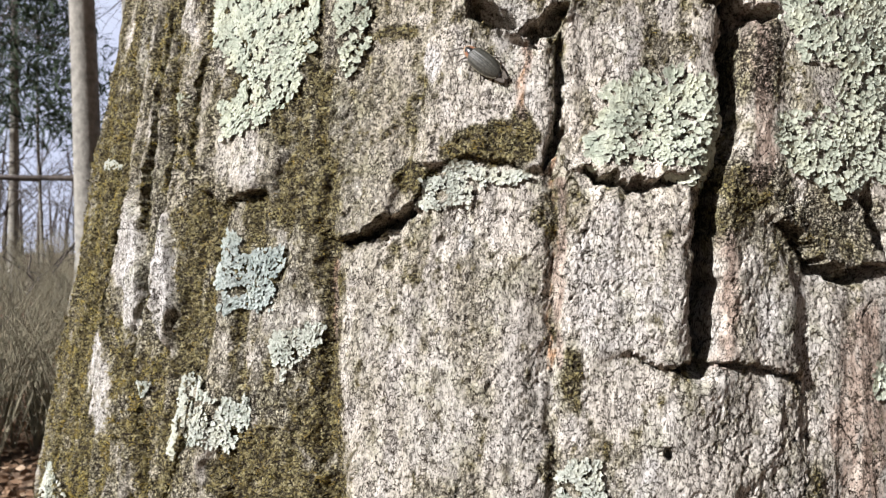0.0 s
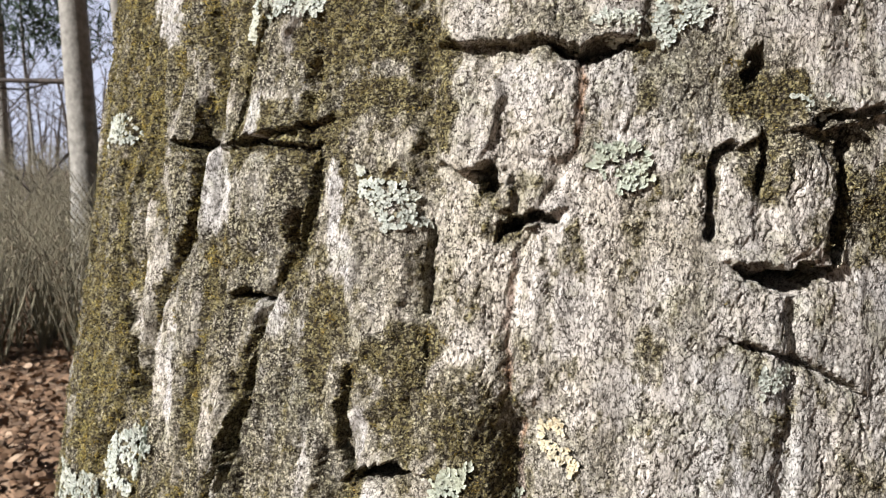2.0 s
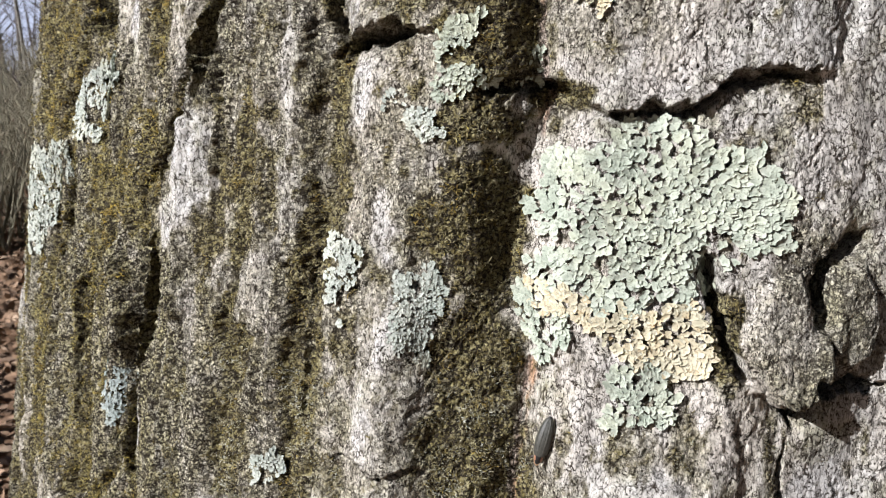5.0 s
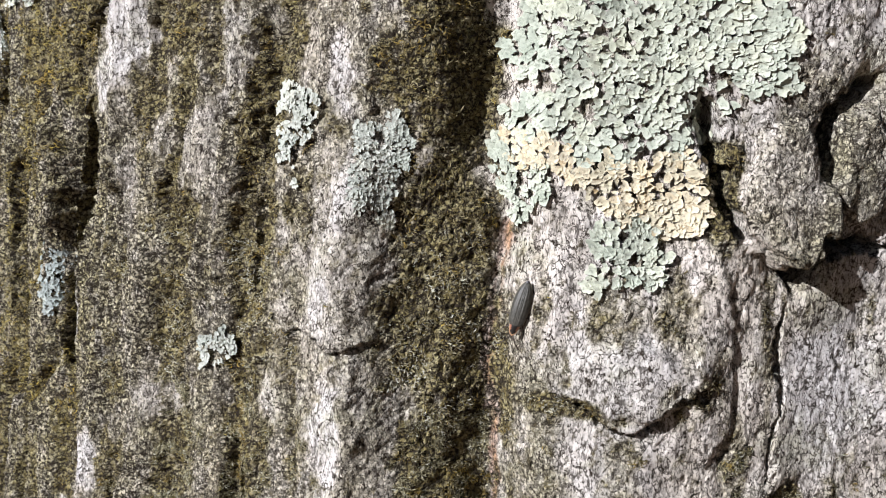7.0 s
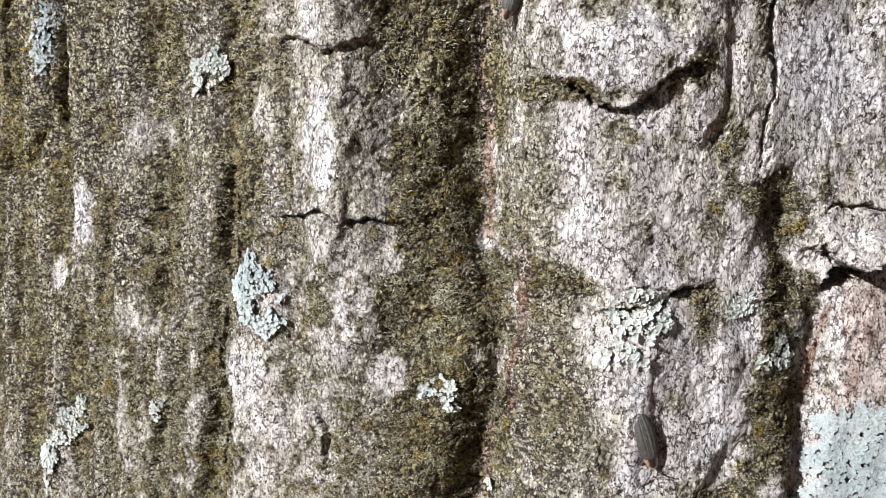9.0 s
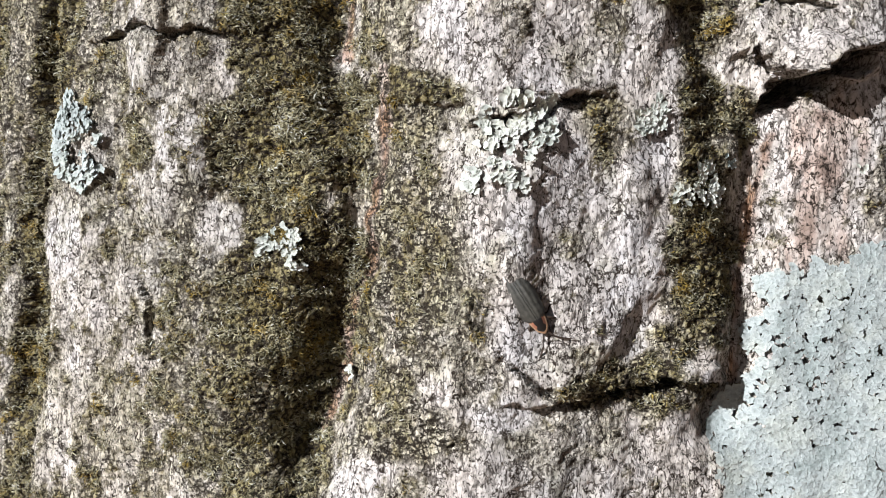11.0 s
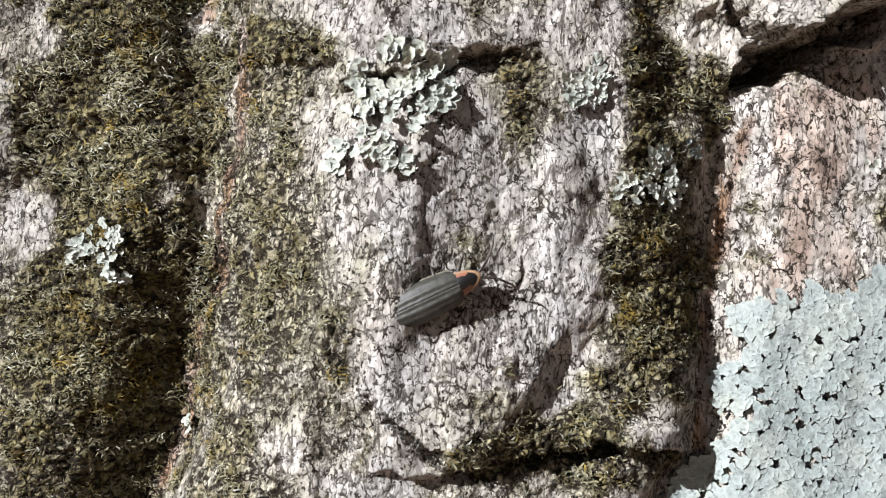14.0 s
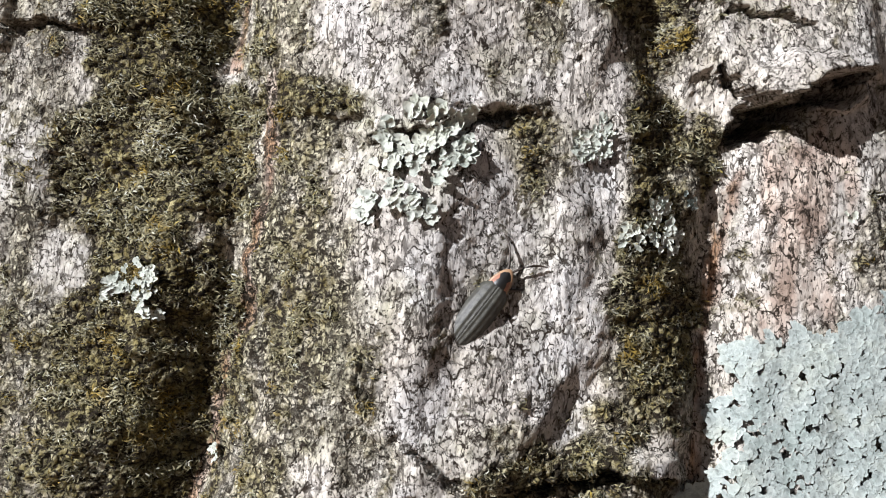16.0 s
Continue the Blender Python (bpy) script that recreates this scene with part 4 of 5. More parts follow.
wash(0.7, 20.3, 14.0, -0.01, (50.3, 206.3))
wash(0.8, 15.1, 7.8, -0.03, (24, 217))
# this wash puts the shade of crevices round the knobs into the colour
wash(0.6, 17.1, 24.6, -0.09, (12.8, -45.8))
wash(1, 53.0, 68.7, -0.09, (-177, -77.4))
wash(0.8, 60.0, 72.5, -0.19, (-195.3, -36.1))
wash(0.8, 31.9, 71.2, -0.01, (-177, -141))
wash(0.7, 18.7, 8.7, -0.06, (19.7, 104))
wash(0.5, 21.7, 9.0, -0.08, (-56.5, 131.4))
wash(0.6, 10.9, 22.8, -0.13, (-63.1, -162.4))
moss(0.9, 7.3, 18.8, -0.11, (-118.8, -19))
moss(0.6, 5.0, 10.6, -0.06, (17.5, -147.6))
moss(0.35, 26.2, 45.0, -0.10, (-185.6, -55.9))
moss(0.4, 22.8, 31.0, -0.09, (-176, -123.7))
moss(0.5, 10.8, 6.2, -0.01, (46.7, 201.7))


def window(pts, pad):
    """The part of the grid that lies near some points."""
    pu, pv = [p[0] for p in pts], [p[1] for p in pts]
    i0, i1 = np.searchsorted(VS, (min(pv) - pad, max(pv) + pad))
    j0, j1 = np.searchsorted(US, (min(pu) - pad, max(pu) + pad))
    return slice(i0, i1), slice(j0, j1)


def line_distance(pts, w):
    """How far each place is from a line, and how far along the line, from 0 to 1, it lies."""
    x, y = WU[w], WV[w]
    best, along = np.full(x.shape, 1e9), np.zeros(x.shape)
    lengths = [math.hypot(b[0] - a[0], b[1] - a[1]) for a, b in zip(pts, pts[1:])]
    run = 0.0
    for (ax, ay), (bx, by), length in zip(pts, pts[1:], lengths):
        dx, dy = bx - ax, by - ay
        t = np.clip(((x - ax) * dx + (y - ay) * dy) / (dx * dx + dy * dy + 1e-9), 0, 1)
        d = np.hypot(x - ax - t * dx, y - ay - t * dy)
        along = np.where(d < best, (run + t * length) / sum(lengths), along)
        best = np.minimum(best, d)
        run += length
    return best, along


def blurred(a, n):
    for axis in (0, 1):
        k = np.cumsum(np.pad(a, [(n + 1, n) if i == axis else (0, 0) for i in (0, 1)], mode="edge"), axis)
        lo = [slice(None, -2 * n - 1) if i == axis else slice(None) for i in (0, 1)]
        hi = [slice(2 * n + 1, None) if i == axis else slice(None) for i in (0, 1)]
        a = (k[tuple(hi)] - k[tuple(lo)]) / (2 * n + 1)
    return a


# undulating plates with upright ribs
H = 2.4 * fbm(U / 38, V / 95, 3, 11)
H += (1.5 + 1.8 * smooth(-U, 95, 150)) * fbm(SU / 8.5, V / 60, 3, 21)
H += (0.3 + 0.9 * smooth(-U, 70, 110)) * fbm(SU / 3.2, V / 18, 2, 31)
flute = np.abs(fbm(SU / 12, V / 80, 2, 33))
H -= (0.9 * smooth(-U, 92, 125) + (1.0 + 2.0 * smooth(V, -40, 20)) * smooth(-U, 185, 215)) * (1 - smooth(flute, 0.0, 0.17))
# wild furrows where no traced ones run
wild = smooth(np.abs(U + 100), 190, 240) + smooth(V, 300, 340) + smooth(-V, 240, 300)
H -= np.clip(wild, 0, 1) * 7.5 * np.exp(-(fbm(WU / 17, V / 120, 2, 41) / 0.16) ** 2)
for width, depth, pts in FURROWS:
    w = window(pts, width * 3.5)
    d, along = line_distance(pts, w)
    vary = 1 + 0.35 * fbm(U[w] / 15, V[w] / 22, 2, 45)
    narrow = 1 - 0.35 * smooth(-U[w], 95, 130)
    H[w] -= depth * vary * np.exp(-((d / (width * vary * narrow)) ** 2))
for height, ru, rv, tilt, (cu, cv) in BOSSES:
    w = window([(cu - ru - abs(tilt) * rv, cv - rv), (cu + ru + abs(tilt) * rv, cv + rv)], max(ru, rv) * 0.5)
    d = np.hypot((WU[w] - cu - tilt * (V[w] - cv)) / ru, (WV[w] - cv) / rv) + 0.18 * fbm(U[w] / 6, V[w] / 9, 3, 47)
    H[w] += height * (1 - smooth(d, 0.78, 1.06))
CREASE = np.zeros(U.shape)
for drop, reach, pts in LEDGES:
    pts = sorted(pts)
    w = window(pts, reach * 4)
    pu, pv = [p[0] for p in pts], [p[1] for p in pts]
    line = np.interp(WU[w], pu, pv)
    ends = smooth(WU[w], pu[0] - 4, pu[0] + 3) * (1 - smooth(WU[w], pu[-1] - 3, pu[-1] + 4))
    gap = WV[w] - line
    above = np.exp(-np.clip(gap, 0, None) / reach) * smooth(gap, -0.9, 0.5)
    below = np.exp(-np.clip(-gap, 0, None) / (0.55 * reach)) * (1 - smooth(gap, -0.9, 0.5))
    H[w] += ends * drop * (0.62 * above - 0.5 * below)
for width, depth, pts in CRACKS:
    w = window(pts, width * 2 + 6)
    d, along = line_distance(pts, w)
    wide = width * np.clip(5 * np.minimum(along, 1 - along) + 0.25, 0, 1) * (1 + 0.3 * fbm(U[w] / 5, V[w] / 9, 2, 53))
    d = d + np.minimum(0.45 * wide, 0.9) * fbm(U[w] / 1.9, V[w] / 3.4, 2, 51)
    cut = 1 - smooth(d, 0.34 * wide, 0.58 * wide + 0.05)
    H[w] -= depth * (1.25 + 0.5 * smooth(-U[w], 85, 120)) * cut
    CREASE[w] = np.maximum(CREASE[w], cut)
INNER = np.zeros(U.shape)
for width, pts in INNERS:
    w = window(pts, width * 3)
    d = line_distance(pts, w)[0] + 0.7 * width * fbm(U[w] / 2.2, V[w] / 9, 3, 61)
    INNER[w] = np.maximum(INNER[w], 1 - smooth(d, 0.25 * width, 0.85 * width))
RUSTY = np.zeros(U.shape)
for width, pts in RUSTS:
    w = window(pts, width * 4)
    d = line_distance(pts, w)[0] + 1.1 * width * fbm(U[w] / 2.6, V[w] / 7, 3, 63)
    RUSTY[w] = np.maximum(RUSTY[w], 1 - smooth(d, 0.2 * width, 1.0 * width))


def blobs(rows, seed):
    out = np.zeros(U.shape)
    for strength, ru, rv, tilt, (cu, cv) in rows:
        w = window([(cu - ru - abs(tilt) * rv, cv - rv), (cu + ru + abs(tilt) * rv, cv + rv)], max(ru, rv) * 0.6)
        y = (WV[w] - cv) / rv
        x = (WU[w] - cu - tilt * (V[w] - cv)) / ru
        d = np.hypot(x, y) + 0.42 * fbm(U[w] / 5, V[w] / 7, 4, seed)
        out[w] = np.maximum(out[w], strength * (1 - smooth(d, 0.55, 1.2)))
    return out


BARE = np.clip(blobs(PALES, 81) * 1.3, 0, 1)
MOSSY = blobs(MOSSES, 71)
MOSSY = np.maximum(MOSSY, 0.95 * smooth(-U, 170, 225) * smooth(fbm(WU / 8, V / 16, 3, 73), -0.5, 0.1))
MOSSY = np.maximum(MOSSY, 0.62 * smooth(-U, 55, 115) * smooth(fbm(WU / 6, V / 14, 4, 75), -0.35, 0.2))
MOSSY = np.maximum(MOSSY, 0.35 * smooth(fbm(WU / 7, V / 15, 4, 77), 0.05, 0.4))
MOSSY = MOSSY - np.clip((blurred(H, 2) - blurred(blurred(H, 14), 14)) / 2.4, -0.35, 0.40) * (0.25 + 0.75 * smooth(-U, 80, 120))
MOSSY = MOSSY * (1 - 0.6 * BARE)
OLIVE = (0.10 + 0.65 * smooth(-U, 45, 130)) * smooth(fbm(WU / 9, V / 22, 4, 76, 0.6), -0.55, 0.25)
ALGAE = np.clip(np.maximum(np.maximum(MOSSY * 1.25, OLIVE), blobs(WASHES, 85)), 0, 1) * (1 - 0.85 * BARE)
MOSSY = smooth(MOSSY + 0.85 * fbm(U / 2.2, V / 3.0, 4, 79, 0.65), 0.16, 0.80)
MOSSY *= (1 - 0.55 * BARE) * (1 - 0.85 * INNER) * (1 - CREASE)
PALE = blobs(PALES, 81)
PALE = np.maximum(PALE, 0.4 * smooth(fbm(WU / 5, V / 20, 4, 83), 0.15, 0.5))
# flaking scales with lifted edges, splits between them and grain
BU = U + 1.7 * fbm(U / 2.4, V / 3.0, 3, 90, 0.65) + 1.2 * fbm(U / 7, V / 9, 2, 95)
BV = V + 2.2 * fbm(U / 2.4, V / 2.6, 3, 92, 0.65) + 2.0 * fbm(U / 8, V / 9, 2, 100)
rough = smooth(fbm(U / 20, V / 30, 3, 93), -0.35, 0.35) * (1 - 0.5 * CREASE)
edge, own = cell_edges(BU / 4.2, BV / 7.0, 91)
# mask of the grooves, whose shade is painted into the bark colour
SPLIT_SHADE = 0.8 * rough * (1 - smooth(edge, 0.02, 0.10)) * smooth(own, 0.3, 0.6)
EVEN = 0.45 + 0.55 * smooth(V, -135, -90)
H += rough * EVEN * (0.34 * (own - 0.5) - 0.40 * (1 - smooth(edge, 0.02, 0.12)))
vein = np.abs(fbm(BU / 4.5, BV / 24, 3, 94))
long_split = (1 - smooth(vein, 0.012, 0.05)) * smooth(value_noise(U / 9, V / 16, 86), 0.35, 0.6)
H -= EVEN * (0.2 + 0.5 * rough) * long_split
vein = np.abs(fbm(BU / 14, BV / 4.5, 3, 88))
cross_split = (1 - smooth(vein, 0.012, 0.05)) * smooth(value_noise(U / 8, V / 6, 87), 0.50, 0.68)
H -= 0.7 * EVEN * cross_split
SPLIT_SHADE = EVEN * np.maximum(SPLIT_SHADE, np.maximum(long_split, cross_split) * (0.4 + 0.6 * rough))
edge, own = cell_edges(BU / 2.0, BV / 3.2, 97)
H += EVEN * ((0.06 + 0.10 * rough) * (own - 0.5) - 0.14 * rough * (1 - smooth(edge, 0.03, 0.18)))
H += (0.05 + 0.09 * smooth(V, -130, -80)) * fbm(U / 1.0, V / 2.0, 2, 99, 0.6) * (0.6 + 0.4 * rough)
pits = value_noise(U / 1.2, V / 1.4, 98)
H -= 0.35 * smooth(pits, 0.88, 0.96) * (1 - PALE * 0.5)
lump, own = cell_edges(U / 1.15, V / 1.3, 101)
CRUST = np.clip(np.maximum(MOSSY, 0.7 * ALGAE), 0, 1) * (1 - CREASE)
H += CRUST * ((0.8 + 0.5 * smooth(-U, 80, 110)) * fbm(U / 2.6, V / 1.7, 3, 103, 0.65) + 0.6 * smooth(lump, 0.0, 0.5) + 0.1)
# butt swell and roots near the ground
FLARE = 150 * np.exp(-(V + 1206) / 230) * (1 + 0.5 * np.sin(5 * U / GIRTH + 1.0))


def on_trunk(u, v, h):
    z = v / 1000
    r = AXIS[4] + np.maximum(AXIS[5] * z, -0.09) + h / 1000
    th = u / GIRTH
    return np.stack([AXIS[0] + AXIS[1] * z + r * np.sin(th), AXIS[2] + AXIS[3] * z - r * np.cos(th), Z0 + z], -1)


P = on_trunk(U, V, H + FLARE)
HS = blurred(blurred(H, 3), 3)
PS = on_trunk(U, V, HS + FLARE)
NS = np.cross(np.gradient(PS, axis=1), np.gradient(PS, axis=0))
NS /= np.linalg.norm(NS, axis=-1, keepdims=True) + 1e-12
du, dv = np.gradient(P, axis=1), np.gradient(P, axis=0)
N = np.cross(du, dv)
N /= np.linalg.norm(N, axis=-1, keepdims=True) + 1e-12


def mesh_from(name, verts, faces, material, smooth_shade=True, attributes=None):
    """A mesh from arrays: faces is n x 3 or n x 4."""
    me = bpy.data.meshes.new(name)
    n, k = faces.shape
    me.vertices.add(len(verts))
    me.vertices.foreach_set("co", np.ascontiguousarray(verts, dtype=np.float32).ravel())
    me.loops.add(n * k)
    me.loops.foreach_set("vertex_index", np.ascontiguousarray(faces, dtype=np.int32).ravel())
    me.polygons.add(n)
    me.polygons.foreach_set("loop_start", np.arange(0, n * k, k, dtype=np.int32))
    me.polygons.foreach_set("use_smooth", np.full(n, smooth_shade))
    me.update(calc_edges=True)
    for key, values in (attributes or {}).items():
        me.attributes.new(key, "FLOAT", "POINT").data.foreach_set("value", np.ascontiguousarray(values, dtype=np.float32).ravel())
    me.materials.append(material)
    return me


def thing(name, label, category, group="", kind="", at=(0, 0, 0)):
    """An empty base for a thing in parts."""
    ob = new(name)
    ob.location = at
    ob.empty_display_size = 0.01
    return tagged(ob, label, category, group, kind)


def add_part(name, mesh, parent, label="", kind=""):
    ob = new(name, mesh)
    ob.parent = parent
    return tagged(ob, label, kind=kind)


def quads(rows, cols):
    i = np.arange(rows * cols).reshape(rows, cols)
    return np.stack([i[:-1, :-1], i[:-1, 1:], i[1:, 1:], i[1:, :-1]], -1).reshape(-1, 4)


oak = thing("oak_tree", "old oak with furrowed grey bark, mossy flank and lichens", "tree", at=(0, 0, 0))


def plate_labels(step=3.0):
    """Numbers the bark plates: places that no furrow, crack or ledge parts from each other."""
    gu, gv = np.arange(-300, 90, step), np.arange(-250, 300, step)
    a, b = np.meshgrid(gu, gv)
    wall = np.zeros(a.shape, bool)
    for pts in [p for _, _, p in FURROWS] + [p for _, _, p in LEDGES] + [p for _, _, p in CRACKS]:
        for (ax, ay), (bx, by) in zip(pts, pts[1:]):
            for t in np.linspace(0, 1, 2 + int(math.hypot(bx - ax, by - ay) / (0.4 * step))):
                j, i = int((ax + t * (bx - ax) + 300) / step), int((ay + t * (by - ay) + 250) / step)
                wall[max(0, i):i + 2, max(0, j):j + 2] = True
    lab = np.zeros(a.shape, int)
    count = 0
    for i0, j0 in np.argwhere(~wall):
        if lab[i0, j0]:
            continue
        count += 1
        stack, cells = [(i0, j0)], []
        lab[i0, j0] = count
        while stack:
            i, j = stack.pop()
            cells.append((i, j))
            for i2, j2 in ((i + 1, j), (i - 1, j), (i, j + 1), (i, j - 1)):
                if 0 <= i2 < lab.shape[0] and 0 <= j2 < lab.shape[1] and not wall[i2, j2] and not lab[i2, j2]:
                    lab[i2, j2] = count
                    stack.append((i2, j2))
        if len(cells) < 60:
            for i, j in cells:
                lab[i, j] = 0
                wall[i, j] = True
    while (lab == 0).any():
        pad = np.pad(lab, 1)
        near = np.maximum.reduce([pad[:-2, 1:-1], pad[2:, 1:-1], pad[1:-1, :-2], pad[1:-1, 2:]])
        lab = np.where(lab == 0, near, lab)
    mu, mv = 0.5 * (WU[:-1, :-1] + WU[1:, 1:]), 0.5 * (WV[:-1, :-1] + WV[1:, 1:])
    j, i = ((mu + 300) / step).astype(int), ((mv + 250) / step).astype(int)
    ok = (i >= 0) & (i < lab.shape[0]) & (j >= 0) & (j < lab.shape[1])
    return np.where(ok, lab[np.clip(i, 0, lab.shape[0] - 1), np.clip(j, 0, lab.shape[1] - 1)], 0).ravel()


def build_trunk():
    faces, labels = quads(*U.shape), plate_labels()
    verts = P.reshape(-1, 3)
    tints = {"moss": MOSSY.ravel(), "pale": PALE.ravel(), "inner": INNER.ravel(), "algae": ALGAE.ravel(), "split_shade": SPLIT_SHADE.ravel(), "rust": RUSTY.ravel()}
    normals = N.reshape(-1, 3)
    trunk = None
    for k in np.unique(labels):
        own, inverse = np.unique(faces[labels == k], return_inverse=True)
        name = "trunk" if k == 0 else "bark_plate"
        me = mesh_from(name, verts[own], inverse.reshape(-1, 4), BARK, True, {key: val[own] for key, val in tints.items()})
        me.normals_split_custom_set_from_vertices(normals[own])
        if k == 0:
            trunk = add_part(name, me, oak, "furrowed grey oak bark")
        else:
            add_part(name, me, trunk)


build_trunk()


def sample(field, u, v):
    """Bilinear reading of a field at many places."""
    i = np.clip(np.searchsorted(VS, v) - 1, 0, len(VS) - 2)
    j = np.clip(np.searchsorted(US, u) - 1, 0, len(US) - 2)
    a = (u - US[j]) / (US[j + 1] - US[j])
    b = (v - VS[i]) / (VS[i + 1] - VS[i])
    if field.ndim == 3:
        a, b = a[:, None], b[:, None]
    return (field[i, j] * (1 - a) + field[i, j + 1] * a) * (1 - b) + (field[i + 1, j] * (1 - a) + field[i + 1, j + 1] * a) * b


# ---- lichens: overlapping lobes that spread outwards ----
rng = np.random.default_rng(4)


def inside(u, v, pts):
    hit = np.zeros(u.shape, bool)
    for (ax, ay), (bx, by) in zip(pts, pts[1:] + pts[:1]):
        cross = ((ay > v) != (by > v)) & (u < (bx - ax) * (v - ay) / (by - ay + 1e-12) + ax)
        hit ^= cross
    return hit


def lobe_mesh(centres, out_dir, normal, size, lift, curl):
    """Scalloped tongues with a cupped middle and a curled rim."""
    n, k = len(centres), 14
    side = np.cross(normal, out_dir)
    ang = np.linspace(-np.pi, np.pi, k, endpoint=False)[None, :] + rng.uniform(-0.08, 0.08, (n, k))
    scallop = 0.14 * np.cos(ang * rng.integers(4, 6, (n, 1)) + rng.uniform(0, 6, (n, 1)))
    scallop += 0.20 * np.cos(ang * rng.integers(2, 4, (n, 1)) + rng.uniform(0, 6, (n, 1)))
    rad = 1 + scallop + 0.10 * rng.uniform(-1, 1, (n, k))
    wide = rng.uniform(0.62, 0.95, (n, 1))
    wave = 0.16 * np.cos(2 * ang + rng.uniform(0, 6, (n, 1))) + 0.10 * np.cos(3 * ang + rng.uniform(0, 6, (n, 1)))
    rings = [np.zeros((n, 1, 3))]
    for f, up in ((0.62, 0.04), (1.0, 1.0)):
        a = (rad * f * 1.12 * np.cos(ang) + 0.25 * f)[..., None] * out_dir[:, None]
        b = (rad * f * wide * np.sin(ang) * (1 + 0.25 * np.cos(ang)))[..., None] * side[:, None]
        h = curl[:, None] * (up * (0.25 + wave) + 0.10 * f * rng.uniform(-1, 1, (n, k)))
        rings.append(a + b + h[..., None] * normal[:, None])
    pts = np.concatenate(rings, 1) * size[:, None, None]
    tip = (np.einsum("nkc,nc->nk", pts, out_dir) * lift[:, None])[..., None] * normal[:, None]
    verts = centres[:, None] + pts + tip
    j = np.arange(k)
    jn = (j + 1) % k
    tris = np.concatenate([np.stack([np.zeros(k, int), 1 + j, 1 + jn], -1), np.stack([1 + j, 1 + k + j, 1 + k + jn], -1), np.stack([1 + j, 1 + k + jn, 1 + jn], -1)])
    faces = (np.arange(n)[:, None, None] * (1 + 2 * k) + tris[None]).reshape(-1, 3)
    rim = np.tile(np.concatenate([[0.0], np.full(k, 0.55), np.ones(k)]), n)
    return verts.reshape(-1, 3), faces, rim


LICHEN_WORDS = {"mint": "pale mint-green leafy lichen rosette on oak bark", "blue": "grey-green leafy lichen on oak bark",
                "white": "whitish crisp lichen patch on oak bark", "yellow": "yellowed dying edge of a leafy lichen on bark"}


def grow_lichen(size, tone, pts):
    pts = list(pts)
    pu, pv = np.array([p[0] for p in pts]), np.array([p[1] for p in pts])
    area = (np.ptp(pu) + 2) * (np.ptp(pv) + 2)
    flat = size == 2.6 and tone == "blue"
    large = size > 2.5
    size *= 0.40 if flat else 0.46 if large else 0.47
    n = int(area / ((0.34 if flat else 0.55) * size * size))
    u = rng.uniform(pu.min() - 1, pu.max() + 1, n)
    v = rng.uniform(pv.min() - 1, pv.max() + 1, n)
    wu, wv = u + 3.0 * fbm(u / 4.5, v / 4.5, 4, 111), v + 3.0 * fbm(u / 4.5, v / 4.5, 4, 113)
    keep = inside(wu, wv, pts) & (fbm(u / 3.4, v / 3.4, 3, 115) > (-0.7 if flat else -0.36 if large else -0.22 if area > 150 else -0.10))
    u, v = u[keep], v[keep]
    if len(u) == 0:
        return
    c, nrm = sample(PS, u, v), sample(NS, u, v)
    nrm = nrm / (np.linalg.norm(nrm, axis=-1, keepdims=True) + 1e-9)
    mid = sample(P, np.array([pu.mean()]), np.array([pv.mean()]))
    far = np.linalg.norm(c - mid, axis=-1)
    rank = far / (far.max() + 1e-9)
    out = (c - mid) / (far.max() + 1e-9) + (0.35 + 0.5 * (1 - rank))[:, None] * 0.6 * rng.normal(size=c.shape)
    out -= (out * nrm).sum(-1, keepdims=True) * nrm
    out /= np.linalg.norm(out, axis=-1, keepdims=True) + 1e-9
    s = size * rng.uniform(0.45, 1.0, len(u)) * (0.75 + 0.35 * rank) / 1000
    c = c + nrm * (0.0007 * (1 - rank) + 0.0004 + rng.uniform(0, 0.0002 if flat else 0.0005, len(u)))[:, None]
    lift = rng.uniform(0.02, 0.09, len(u)) if flat else rng.uniform(-0.05, 0.26, len(u)) + 0.12 * (1 - rank)
    curl = np.full(len(u), 0.16) if flat else rng.uniform(0.3, 0.85, len(u)) if large else rng.uniform(0.6, 1.2, len(u))

    def mesh_of(name, pick):
        verts, faces, rim = lobe_mesh(c[pick], out[pick], nrm[pick], s[pick], lift[pick], curl[pick])
        return mesh_from(name, verts, faces, LICHEN[tone], attributes={"rim": rim})

    if len(u) < 40:
        tagged(new("lichen", mesh_of("lichen", rank >= 0)), LICHEN_WORDS[tone], "lichen", "lichens on the oak")
        return
    body = thing("lichen", LICHEN_WORDS[tone], "lichen", "lichens on the oak")
    add_part("centre", mesh_of("centre", rank < 0.55), body, kind="stuff")
    add_part("margin", mesh_of("margin", rank >= 0.55), body, kind="stuff")


for row in LICHENS:
    grow_lichen(*row)


